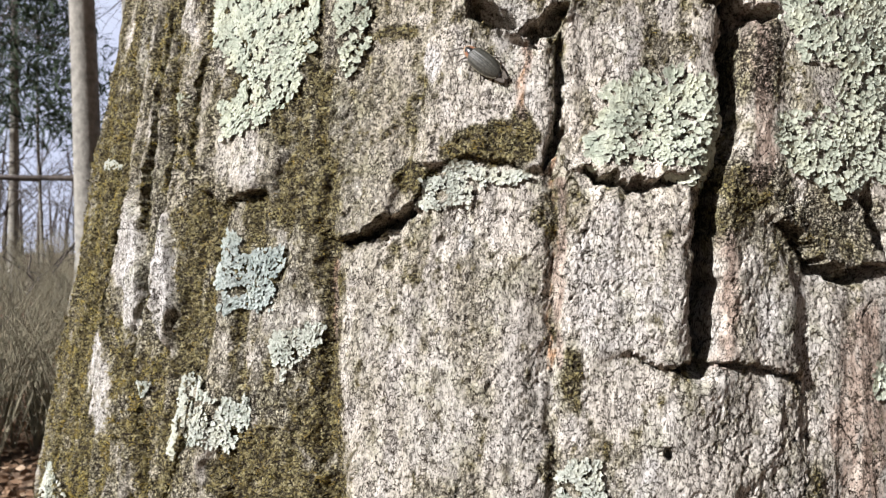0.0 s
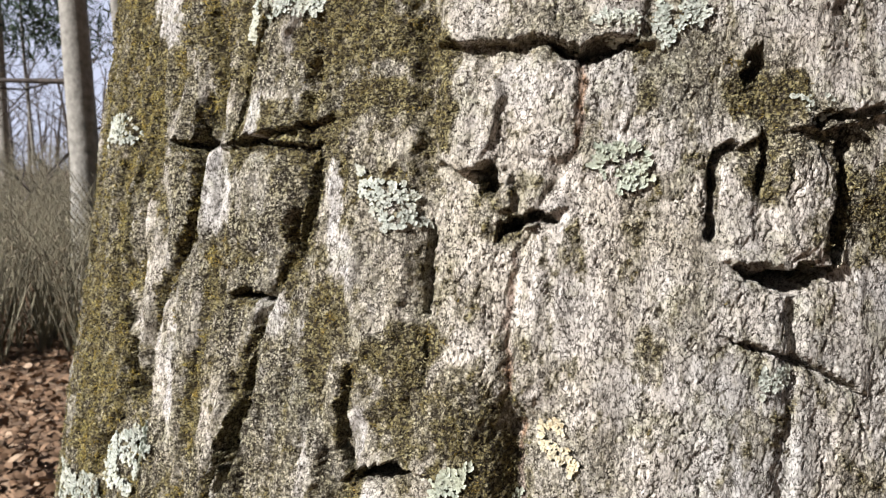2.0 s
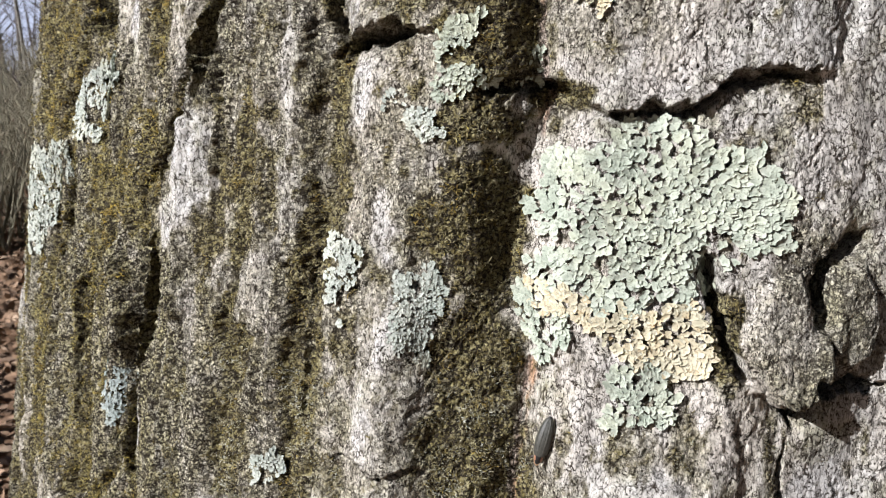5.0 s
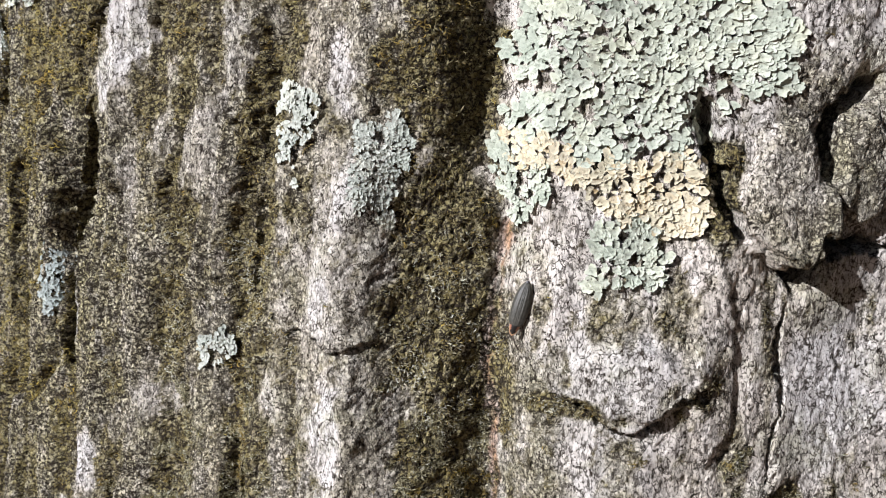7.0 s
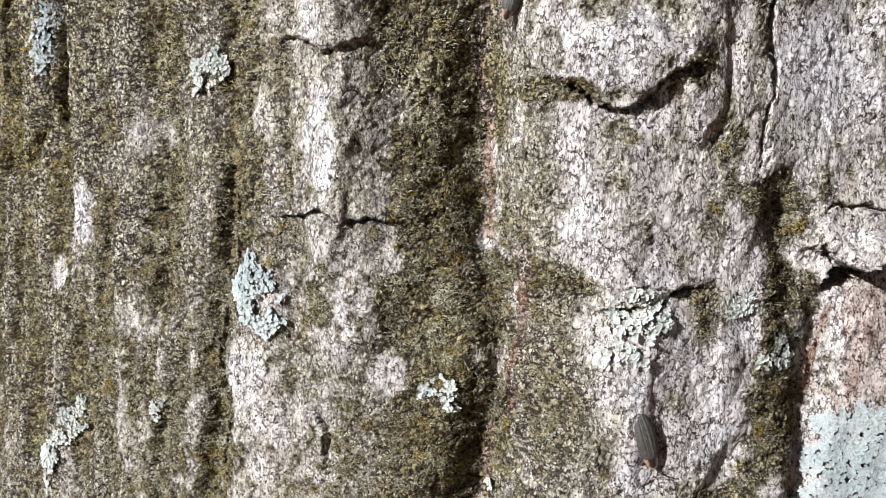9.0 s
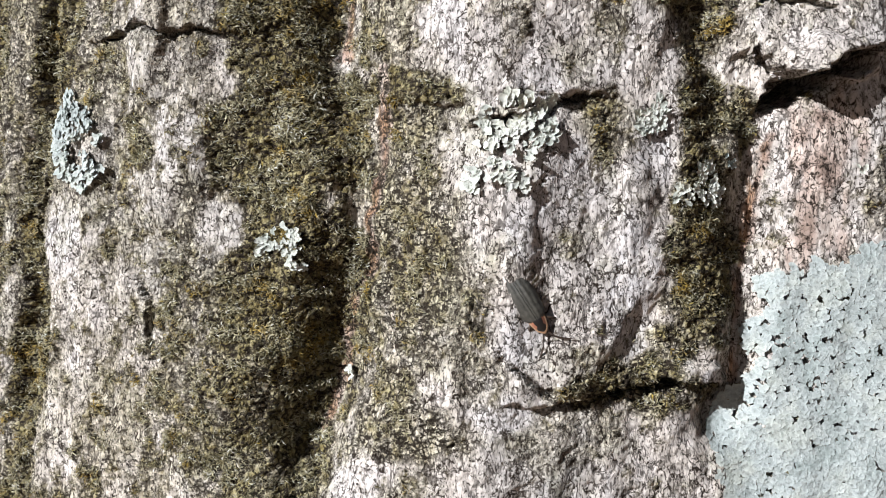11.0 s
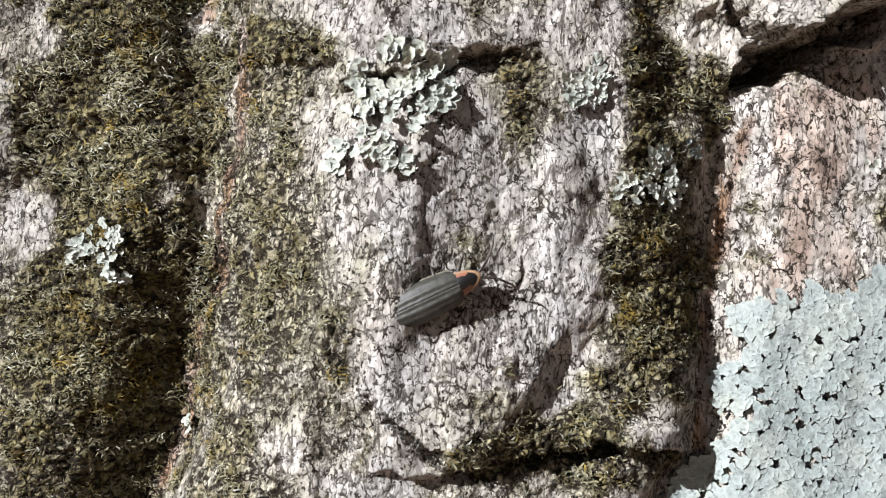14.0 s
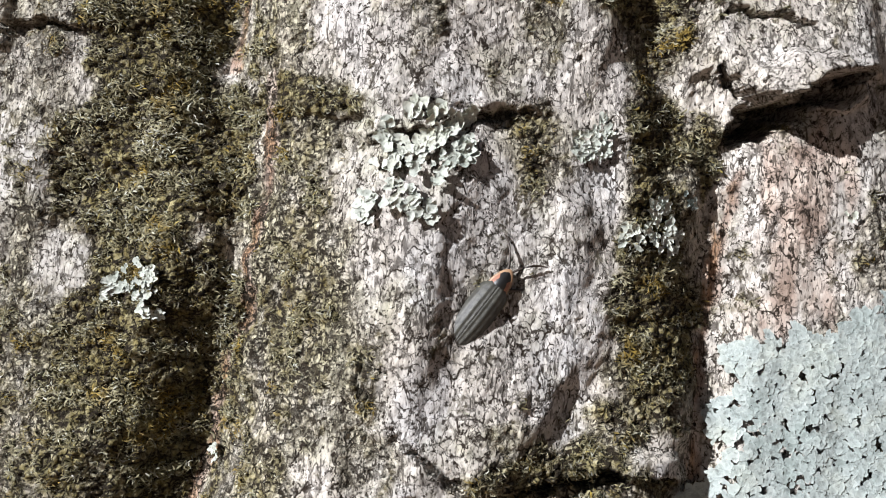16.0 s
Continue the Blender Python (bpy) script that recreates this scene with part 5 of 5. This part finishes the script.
# ---- moss: small curled shoots, thickest where the cushions are ----
def grow_moss(name, label, count, material, u0, u1, v0, v1, length, bias, seed):
    r = np.random.default_rng(seed)
    u, v = r.uniform(u0, u1, count), r.uniform(v0, v1, count)
    m = sample(MOSSY, u, v)
    clump = fbm(u / 3.6, v / 1.9, 3, 121)
    keep = r.uniform(0, 1, count) < np.clip(m * 1.35 - 0.3 - bias, 0, 1) * smooth(clump, -0.25, 0.12)
    u, v, clump = u[keep], v[keep], clump[keep]
    n = len(u)
    c, nrm = sample(P, u, v), sample(NS, u, v)
    spin = r.normal(size=(n, 3))
    spin[:, 2] = 0.55 * spin[:, 2] - 0.15
    flat = spin - (spin * nrm).sum(-1, keepdims=True) * nrm
    flat /= np.linalg.norm(flat, axis=-1, keepdims=True)
    side = np.cross(nrm, flat)
    ln = (length * r.uniform(0.5, 1.2, n) * (0.55 + 0.9 * smooth(clump, -0.2, 0.4)) / 1000)[:, None]
    wd = ln * r.uniform(0.05, 0.11, n)[:, None]
    bend = ln * side * r.uniform(-0.4, 0.4, n)[:, None]
    a = c - 0.0002 * nrm
    b = c + ln * (0.30 * flat + 0.38 * nrm) + 0.6 * bend
    d = c + ln * (0.65 * flat + r.uniform(0.35, 0.65, n)[:, None] * nrm) + 0.2 * bend
    e = c + ln * (0.95 * flat + r.uniform(0.1, 0.6, n)[:, None] * nrm) - bend
    verts = np.stack([a - 0.4 * wd * side, a + 0.4 * wd * side, b + wd * side, b - wd * side, d + 0.9 * wd * side, d - 0.9 * wd * side, e], 1).reshape(-1, 3)
    base = np.arange(n)[:, None, None] * 7
    faces = (base + np.array([[0, 2, 1], [0, 3, 2], [3, 4, 2], [3, 5, 4], [5, 6, 4]])[None]).reshape(-1, 3)
    # the attribute runs from the shade-coloured foot to the pale end
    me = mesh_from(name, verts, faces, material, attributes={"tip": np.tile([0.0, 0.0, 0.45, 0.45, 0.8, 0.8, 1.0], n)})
    soft = nrm + 0.42 * r.normal(size=(n, 3))
    me.normals_split_custom_set_from_vertices(np.repeat(soft / np.linalg.norm(soft, axis=-1, keepdims=True), 7, 0))
    tagged(new(name, me), label, "moss", kind="stuff")


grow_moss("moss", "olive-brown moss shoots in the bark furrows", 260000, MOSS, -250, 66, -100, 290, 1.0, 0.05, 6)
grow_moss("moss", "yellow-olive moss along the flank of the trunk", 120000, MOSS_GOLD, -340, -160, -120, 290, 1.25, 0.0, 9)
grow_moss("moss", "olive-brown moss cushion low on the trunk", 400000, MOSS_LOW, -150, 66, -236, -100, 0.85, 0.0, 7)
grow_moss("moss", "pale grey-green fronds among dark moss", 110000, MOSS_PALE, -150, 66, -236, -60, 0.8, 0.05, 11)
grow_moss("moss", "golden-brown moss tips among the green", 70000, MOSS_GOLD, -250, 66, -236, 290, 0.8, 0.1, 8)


# ---- fireflies ----
def tube(path, radii, k=7):
    """A tapered tube along some points."""
    pts = [Vector(p) for p in path]
    verts, faces = [], []
    for i, p in enumerate(pts):
        d = (pts[min(i + 1, len(pts) - 1)] - pts[max(i - 1, 0)]).normalized()
        a = d.orthogonal().normalized()
        b = d.cross(a)
        for j in range(k):
            t = 2 * math.pi * j / k
            verts.append(p + radii[i] * (math.cos(t) * a + math.sin(t) * b))
    for i in range(len(pts) - 1):
        for j in range(k):
            jn = (j + 1) % k
            faces.append((i * k + j, i * k + jn, (i + 1) * k + jn, (i + 1) * k + j))
    return np.array([tuple(v) for v in verts]), np.array(faces)


def case_width(a):
    """Half width along the wing case: rounded shoulders, full middle, blunt tail."""
    body = 0.86 + 0.14 * np.sin(np.pi * np.clip(a / 0.9, 0, 1))
    return 2.35 * body * np.clip(1 - np.clip((a - 0.2) / 0.82, 0, 1) ** 4.5, 0, 1) ** 0.55 * (0.80 + 0.20 * smooth(a, 0.0, 0.07))


def wing_case(sign):
    """One wing case: a long shell with raised ribs, with a rolled rim."""
    rows, cols = 44, 22
    a, s = np.meshgrid(np.linspace(0, 1, rows), np.linspace(0, 1, cols), indexing="ij")
    width = case_width(a)
    x = 3.5 - 8.9 * a - 0.35 * s**2 * (1 - a)
    y = 0.02 + width * s
    crown = 1.75 * np.sin(np.pi * (0.18 + 0.80 * a)) ** 0.6 + 0.25
    z = crown * np.sqrt(np.clip(1 - (0.94 * s) ** 2.4, 0, 1)) + 0.30
    z += 0.07 * np.cos(2 * np.pi * 2.6 * s) * np.sin(np.pi * np.clip(0.06 + 0.9 * a, 0, 1)) ** 0.5 * (1 - 0.8 * s)
    z -= 0.10 * np.exp(-((s / 0.05) ** 2))
    top = np.stack([x, sign * y, z], -1).reshape(-1, 3)
    under = top - np.array([0, 0, 0.12])
    f = quads(rows, cols)
    if sign > 0:
        f = f[:, ::-1]
    return np.concatenate([top, under]) / 1000, np.concatenate([f, f[:, ::-1] + len(top)])


def shield(r0, r1, t0, t1, z0):
    """A zone of the neck shield, between two radii and two angles."""
    rows, cols = 8, 22
    r, t = np.meshgrid(np.linspace(r0, r1, rows), np.linspace(radians(t0), radians(t1), cols), indexing="ij")
    x = 3.30 + 2.2 * r * np.cos(t) - 0.25 * np.abs(np.sin(t)) * r
    y = 1.50 * r * np.sin(t)
    z = z0 + 0.85 * (1 - r**2.2) + 0.12 * smooth(r, 0.8, 1.0)
    top = np.stack([x, y, z], -1).reshape(-1, 3)
    under = top - np.array([0, 0, 0.16])
    f = quads(rows, cols)
    return np.concatenate([top, under]) / 1000, np.concatenate([f, f[:, ::-1] + len(top)])


def firefly(label, with_wing=False):
    bug = thing("firefly", label, "beetle", "fireflies on the oak")
    for sign in (-1, 1):
        v, f = wing_case(sign)
        case = add_part("wing_case", mesh_from("wing_case", v, f, ELYTRON), bug, "dull black ribbed wing case")
        aa = np.linspace(0.03, 0.97, 24)
        width = case_width(aa)
        path = [((3.5 - 8.9 * a - 0.35 * (1 - a)) / 1000, sign * (0.02 + w) / 1000, 0.00062) for a, w in zip(aa, width)]
        v, f = tube(path, [0.00018] * len(path), 5)
        add_part("rim", mesh_from("rim", v, f, MARGIN), case, "dull brown rim")
    v, f = shield(0.0, 0.58, -90, 90, 1.05)
    neck = add_part("pronotum", mesh_from("pronotum", v, f, BLACK), bug, "black neck shield")
    for lo, hi in ((44, 90), (-90, -44)):
        v, f = shield(0.56, 0.86, lo, hi, 1.06)
        add_part("marking", mesh_from("marking", v, f, ROSE), neck, "orange-red curved marking")
    v, f = shield(0.56, 0.88, -45, 45, 1.055)
    add_part("front", mesh_from("front", v, f, BLACK), neck)
    v, f = shield(0.84, 1.0, -90, 90, 1.07)
    add_part("border", mesh_from("border", v, f, CREAM), neck, "tan border")
    v, f = tube([(4.0e-3, 0, 0.6e-3), (4.7e-3, 0, 0.6e-3), (5.3e-3, 0, 0.5e-3)], [0.6e-3, 0.6e-3, 0.2e-3], 12)
    add_part("head", mesh_from("head", v, f, BLACK), bug)
    xs = np.linspace(3.4, -5.7, 12)
    v, f = tube([(x / 1000, 0, 0.65e-3) for x in xs], [1e-3 * 1.5 * math.sin(math.pi * min(1, max(0.04, 0.25 + 0.72 * i / 11))) ** 0.5 for i in range(12)], 14)
    v[:, 2] = 0.65e-3 + (v[:, 2] - 0.65e-3) * 0.5
    add_part("abdomen", mesh_from("abdomen", v, f, BLACK), bug)
    for sign in (-1, 1):
        path = [(5.4e-3, sign * 0.35e-3, 0.9e-3), (6.2e-3, sign * 0.9e-3, 1.0e-3), (7.0e-3, sign * 1.7e-3, 0.8e-3), (7.7e-3, sign * 2.7e-3, 0.5e-3), (8.1e-3, sign * 3.7e-3, 0.4e-3)]
        v, f = tube(path, [0.16e-3, 0.15e-3, 0.14e-3, 0.12e-3, 0.07e-3], 6)
        add_part("antenna", mesh_from("antenna", v, f, LIMB), bug)
        for x, reach, back in ((3.2, 2.9, 1.3), (1.4, 3.4, 0.1), (-0.4, 3.3, -1.7)):
            path = [(x / 1000, sign * 0.8e-3, 0.5e-3), ((x + back * 0.5) / 1000, sign * reach * 0.62e-3, 0.75e-3),
                    ((x + back) / 1000, sign * reach * 0.93e-3, 0.1e-3), ((x + back * 1.35) / 1000, sign * reach * 1.13e-3, -0.55e-3)]
            v, f = tube(path, [0.26e-3, 0.24e-3, 0.14e-3, 0.08e-3], 6)
            add_part("leg", mesh_from("leg", v, f, LIMB), bug)
    if with_wing:
        for sign in (-1, 1):
            a, s = np.meshgrid(np.linspace(0, 1, 10), np.linspace(-1, 1, 7), indexing="ij")
            x = -3.6 - 3.6 * a
            y = sign * 0.5 + s * 1.0 * np.sqrt(np.clip(1 - a**2.5, 0.02, 1))
            z = 0.75 - 0.4 * a + 0.06 * np.cos(6 * s)
            top = np.stack([x, y, z], -1).reshape(-1, 3)
            f = quads(10, 7)
            add_part("hind_wing", mesh_from("hind_wing", np.concatenate([top, top - np.array([0, 0, 0.05])]) / 1000, np.concatenate([f[:, ::-1], f + len(top)]), GAUZE), bug, "smoky folded hind wing tip")
    return bug


def on_bark(u, v, heading, size, lift=0.0):
    """The pose of a beetle that sits on the bark; heading in degrees from the level towards the top."""
    r = 3.5
    gu, gv = np.meshgrid(np.linspace(-r, r, 9), np.linspace(-r, r, 9))
    h = np.percentile(sample(H, u + gu.ravel(), v + gv.ravel()), 93) + 0.6 + lift
    p = on_trunk(np.array([u]), np.array([v]), np.array([h]))[0]
    du_ = on_trunk(np.array([u + 1.0]), np.array([v]), np.array([h]))[0] - p
    dv_ = on_trunk(np.array([u]), np.array([v + 1.0]), np.array([h]))[0] - p
    right, up = Vector(du_).normalized(), Vector(dv_).normalized()
    out = right.cross(up).normalized()
    fore = (math.cos(radians(heading)) * right + math.sin(radians(heading)) * up).normalized()
    m = Matrix((fore, out.cross(fore), out)).transposed().to_4x4()
    return Matrix.Translation(Vector(p)) @ m @ Matrix.Scale(size, 4)


firefly_walking = firefly("dull black firefly with orange-red neck marks turning on pale bark")
firefly_still = firefly("dull black firefly resting head down on mossy bark")
firefly_high = firefly("dark brown firefly with smoky wing tips showing on grey bark", True)
firefly_still.matrix_world = on_bark(-43.4, -74.5, -102, 0.95, -0.2) @ Matrix.Diagonal((1.10, 0.78, 0.9, 1.0))
firefly_high.matrix_world = on_bark(-55.5, 252.5, 141, 1.22)


# ---- the wood behind ----
def wood_ground():
    xs = np.concatenate([-np.geomspace(400, 1.5, 26), np.linspace(-1, 1, 5), np.geomspace(1.5, 400, 26)])
    gx, gy = np.meshgrid(xs, xs)
    gz = 0.05 * fbm(gx / 1.7, gy / 1.7, 3, 121) * smooth(np.hypot(gx, gy), 0.5, 3)
    v = np.stack([gx, gy, gz], -1).reshape(-1, 3)
    tagged(new("ground", mesh_from("ground", v, quads(len(xs), len(xs)), EARTH)), "brown forest soil under dry leaves", "ground", kind="structure")


def leaf_litter(n):
    r = np.random.default_rng(12)
    az, dist = np.radians(r.uniform(-44, -6, n)), 1.8 + 16 * r.uniform(0, 1, n) ** 1.6
    az[::2], dist[::2] = np.radians(r.uniform(-180, 180, len(az[::2]))), 0.75 + 11 * r.uniform(0, 1, len(az[::2])) ** 0.7
    c = np.stack([dist * np.sin(az), dist * np.cos(az), r.uniform(0.01, 0.07, n)], -1)
    d = r.normal(size=(n, 3))
    d[:, 2] *= 0.35
    d /= np.linalg.norm(d, axis=-1, keepdims=True)
    s = np.cross(d, np.array([0, 0, 1.0]) + 0.5 * r.normal(size=(n, 3)))
    s /= np.linalg.norm(s, axis=-1, keepdims=True)
    up = np.cross(s, d)
    ln = r.uniform(0.02, 0.042, n)[:, None]
    verts = np.stack([c - ln * d, c + 0.5 * ln * s - 0.2 * ln * d + 0.15 * ln * up, c + 0.35 * ln * s + 0.5 * ln * d + 0.2 * ln * up, c + ln * d,
                      c - 0.35 * ln * s + 0.5 * ln * d + 0.2 * ln * up, c - 0.5 * ln * s - 0.2 * ln * d + 0.15 * ln * up], 1).reshape(-1, 3)
    base = np.arange(n)[:, None, None] * 6
    faces = (base + np.array([[0, 1, 5], [1, 4, 5], [1, 2, 4], [2, 3, 4]])[None]).reshape(-1, 3)
    tagged(new("leaf_litter", mesh_from("leaf_litter", verts, faces, LITTER)), "dry brown oak leaves covering the forest floor", "leaves", kind="stuff")


def joined(pieces):
    verts, faces, at = [], [], 0
    for v, f in pieces:
        verts.append(v)
        faces.append(f + at)
        at += len(v)
    return np.concatenate(verts), np.concatenate(faces)


def twig_set(r, start, way, length, radius, depth):
    """A limb with smaller ones on it, as tubes."""
    pts, p, d = [start], Vector(start), Vector(way).normalized()
    steps = 5
    for i in range(steps):
        d = (d + 0.22 * Vector(r.normal(size=3)) + Vector((0, 0, 0.05))).normalized()
        p = p + d * length / steps
        pts.append(tuple(p))
    out = [tube(pts, [radius * (1 - 0.8 * i / steps) for i in range(steps + 1)], 5 if depth else 4)]
    if depth:
        for i in range(1, steps + 1):
            for _ in range(2):
                side = (d + 1.1 * Vector(r.normal(size=3))).normalized()
                out += twig_set(r, pts[i], side, length * r.uniform(0.35, 0.6), radius * 0.42, depth - 1)
    return out


def bare_tree(x, y, height, radius, seed, limbs=7, low=0.3, label="bare grey tree standing in the winter wood"):
    r = np.random.default_rng(seed)
    tree = thing("tree", label, "tree", "trees of the wood", at=(x, y, 0))
    lean = r.normal(size=2) * 0.02
    path = [(lean[0] * z + 0.03 * math.sin(z), lean[1] * z, z) for z in np.linspace(-0.1, height, 10)]
    v, f = tube(path, [radius * (1.25 - 0.25 * min(1, i)) * (1 - 0.75 * i / 9) for i in range(10)], 12)
    add_part("trunk", mesh_from("trunk", v, f, GREY_BARK), tree)
    for i in range(limbs):
        z = height * (low + (0.97 - low) * i / max(1, limbs - 1))
        a = r.uniform(0, 2 * math.pi)
        v, f = joined(twig_set(r, (lean[0] * z, lean[1] * z, z), (math.cos(a), math.sin(a), r.uniform(0.1, 0.8)), height * 0.30 * r.uniform(0.6, 1.1), radius * 0.26, 2))
        add_part("limb", mesh_from("limb", v, f, TWIG), tree)
    return tree


def pine(x, y, height, seed):
    r = np.random.default_rng(seed)
    tree = thing("pine_tree", "dark green pine behind the bare trees", "tree", "trees of the wood", at=(x, y, 0))
    v, f = tube([(0, 0, -0.1), (0.05, 0, height * 0.5), (0, 0.05, height)], [0.16, 0.11, 0.03], 10)
    add_part("trunk", mesh_from("trunk", v, f, GREY_BARK), tree)
    n = 18000
    z = height * r.uniform(0.36, 1.0, n)
    a = np.floor(r.uniform(0, 40, n)) * 2.4
    rad = (height - z) * 0.42 * r.uniform(0.2, 1, n) + 0.1
    z = np.round(z / 0.5) * 0.5 + r.normal(size=n) * 0.08 - 0.12 * rad
    c = np.stack([rad * np.cos(a), rad * np.sin(a), z], -1) + 0.12 * r.normal(size=(n, 3))
    d = r.normal(size=(n, 3)) * 0.13
    e = r.normal(size=(n, 3)) * 0.03
    verts = np.stack([c - d, c + e, c + d], 1).reshape(-1, 3)
    faces = np.arange(3 * n).reshape(-1, 3)
    add_part("crown", mesh_from("crown", verts, faces, NEEDLE), tree, "dark green needles")


def far_woods(n):
    r = np.random.default_rng(31)
    pieces = []
    for _ in range(n):
        az, dist = radians(r.uniform(-50, 10)), r.uniform(30, 85)
        x, y, h, w = dist * math.sin(az), dist * math.cos(az), r.uniform(2.5, 7), r.uniform(0.04, 0.13)
        lean = r.normal(size=2) * 0.4
        pieces.append(tube([(x, y, -0.1), (x + 0.4 * lean[0], y + 0.4 * lean[1], 0.5 * h), (x + lean[0], y + lean[1], h)], [w, 0.7 * w, 0.15 * w], 5))
        for _k in range(5):
            z = h * r.uniform(0.3, 0.95)
            b = r.uniform(0, 6.28)
            pieces.append(tube([(x + lean[0] * z / h, y + lean[1] * z / h, z), (x + 1.6 * math.cos(b), y + 1.6 * math.sin(b), z + 1.5)], [0.3 * w, 0.06 * w], 3))
    v, f = joined(pieces)
    tagged(new("far_woods", mesh_from("far_woods", v, f, TWIG)), "bare brown trees fading into the far wood", "woods", kind="stuff")


def undergrowth(n):
    r = np.random.default_rng(41)
    pieces = []
    for _ in range(n):
        az, dist = radians(r.uniform(-42, -8)), 6 + 28 * r.uniform(0, 1) ** 1.5
        x, y = dist * math.sin(az), dist * math.cos(az)
        for _k in range(9):
            b, h = r.uniform(0, 6.28), r.uniform(0.4, 1.0 + 0.05 * dist)
            q = (0.5 * h * math.cos(b), 0.5 * h * math.sin(b))
            pieces.append(tube([(x, y, 0), (x + 0.4 * q[0], y + 0.4 * q[1], 0.6 * h), (x + q[0], y + q[1], h)], [0.007, 0.005, 0.002], 3))
    v, f = joined(pieces)
    tagged(new("undergrowth", mesh_from("undergrowth", v, f, BRUSH)), "leafless brown brush and saplings", "brush", kind="stuff")


def at(azimuth, dist):
    return dist * math.sin(radians(azimuth)), dist * math.cos(radians(azimuth))


def haze_backdrop():
    """Bright winter sky low behind the wood."""
    a, e = np.meshgrid(np.radians(np.linspace(-75, 40, 40)), np.radians(np.linspace(-1, 32, 12)), indexing="ij")
    v = 300 * np.stack([np.sin(a) * np.cos(e), np.cos(a) * np.cos(e), np.sin(e)], -1).reshape(-1, 3)
    tagged(new("backdrop", mesh_from("backdrop", v, quads(40, 12), HAZE)), "pale hazy winter sky behind the wood", "sky", kind="structure")


haze_backdrop()
wood_ground()
leaf_litter(56000)
big_tree = bare_tree(*at(-22.9, 8.0), 13, 0.135, 51, 8, 0.35, "large bare grey tree standing behind the oak")
for z, far, drop in ((2.02, 1.5, 0.02),):
    v, f = joined([tube([(0, 0, z), (-0.35 * far, -0.1, z + 0.1 * drop), (-far, -0.25, z + drop)], [0.028, 0.02, 0.008], 6)]
                  + twig_set(np.random.default_rng(int(100 * z)), (-0.5 * far, -0.15, z + 0.3 * drop), (-1, 0, 0.6), 0.8, 0.009, 1))
    add_part("limb", mesh_from("limb", v, f, TWIG), big_tree)
for i, (az, dist, h, rad) in enumerate(((-28.3, 19, 12, 0.05), (-25.6, 27, 14, 0.06), (-20.0, 15, 13, 0.13), (-31.5, 14, 13, 0.12))):
    bare_tree(*at(az, dist), h, rad, 60 + i, 7, 0.16)
pine(*at(-27.2, 26), 13, 71)
far_woods(450)
undergrowth(1000)


# ---- movement ----
def motions():
    steps = [(0.0, -11.0, -163.0, -72), (9.7, -11.2, -163.2, -70), (11.0, -12.0, -164.9, -56), (12.0, -11.8, -164.9, -54), (12.5, -12.0, -164.6, -30), (13.0, -10.7, -164.1, -3),
             (13.5, -9.6, -163.3, 13), (14.0, -9.4, -162.5, 26), (14.5, -8.0, -161.4, 41), (15.0, -7.3, -160.5, 50), (15.5, -6.4, -159.6, 54), (16.0, -6.1, -159.4, 55)]
    firefly_walking.scale = (1.24, 0.96, 1.05)
    walk(firefly_walking, [(t, on_bark(u, v, a, 1.0, -0.1 if t < 10 else -0.55)) for t, u, v, a in steps])


motions()
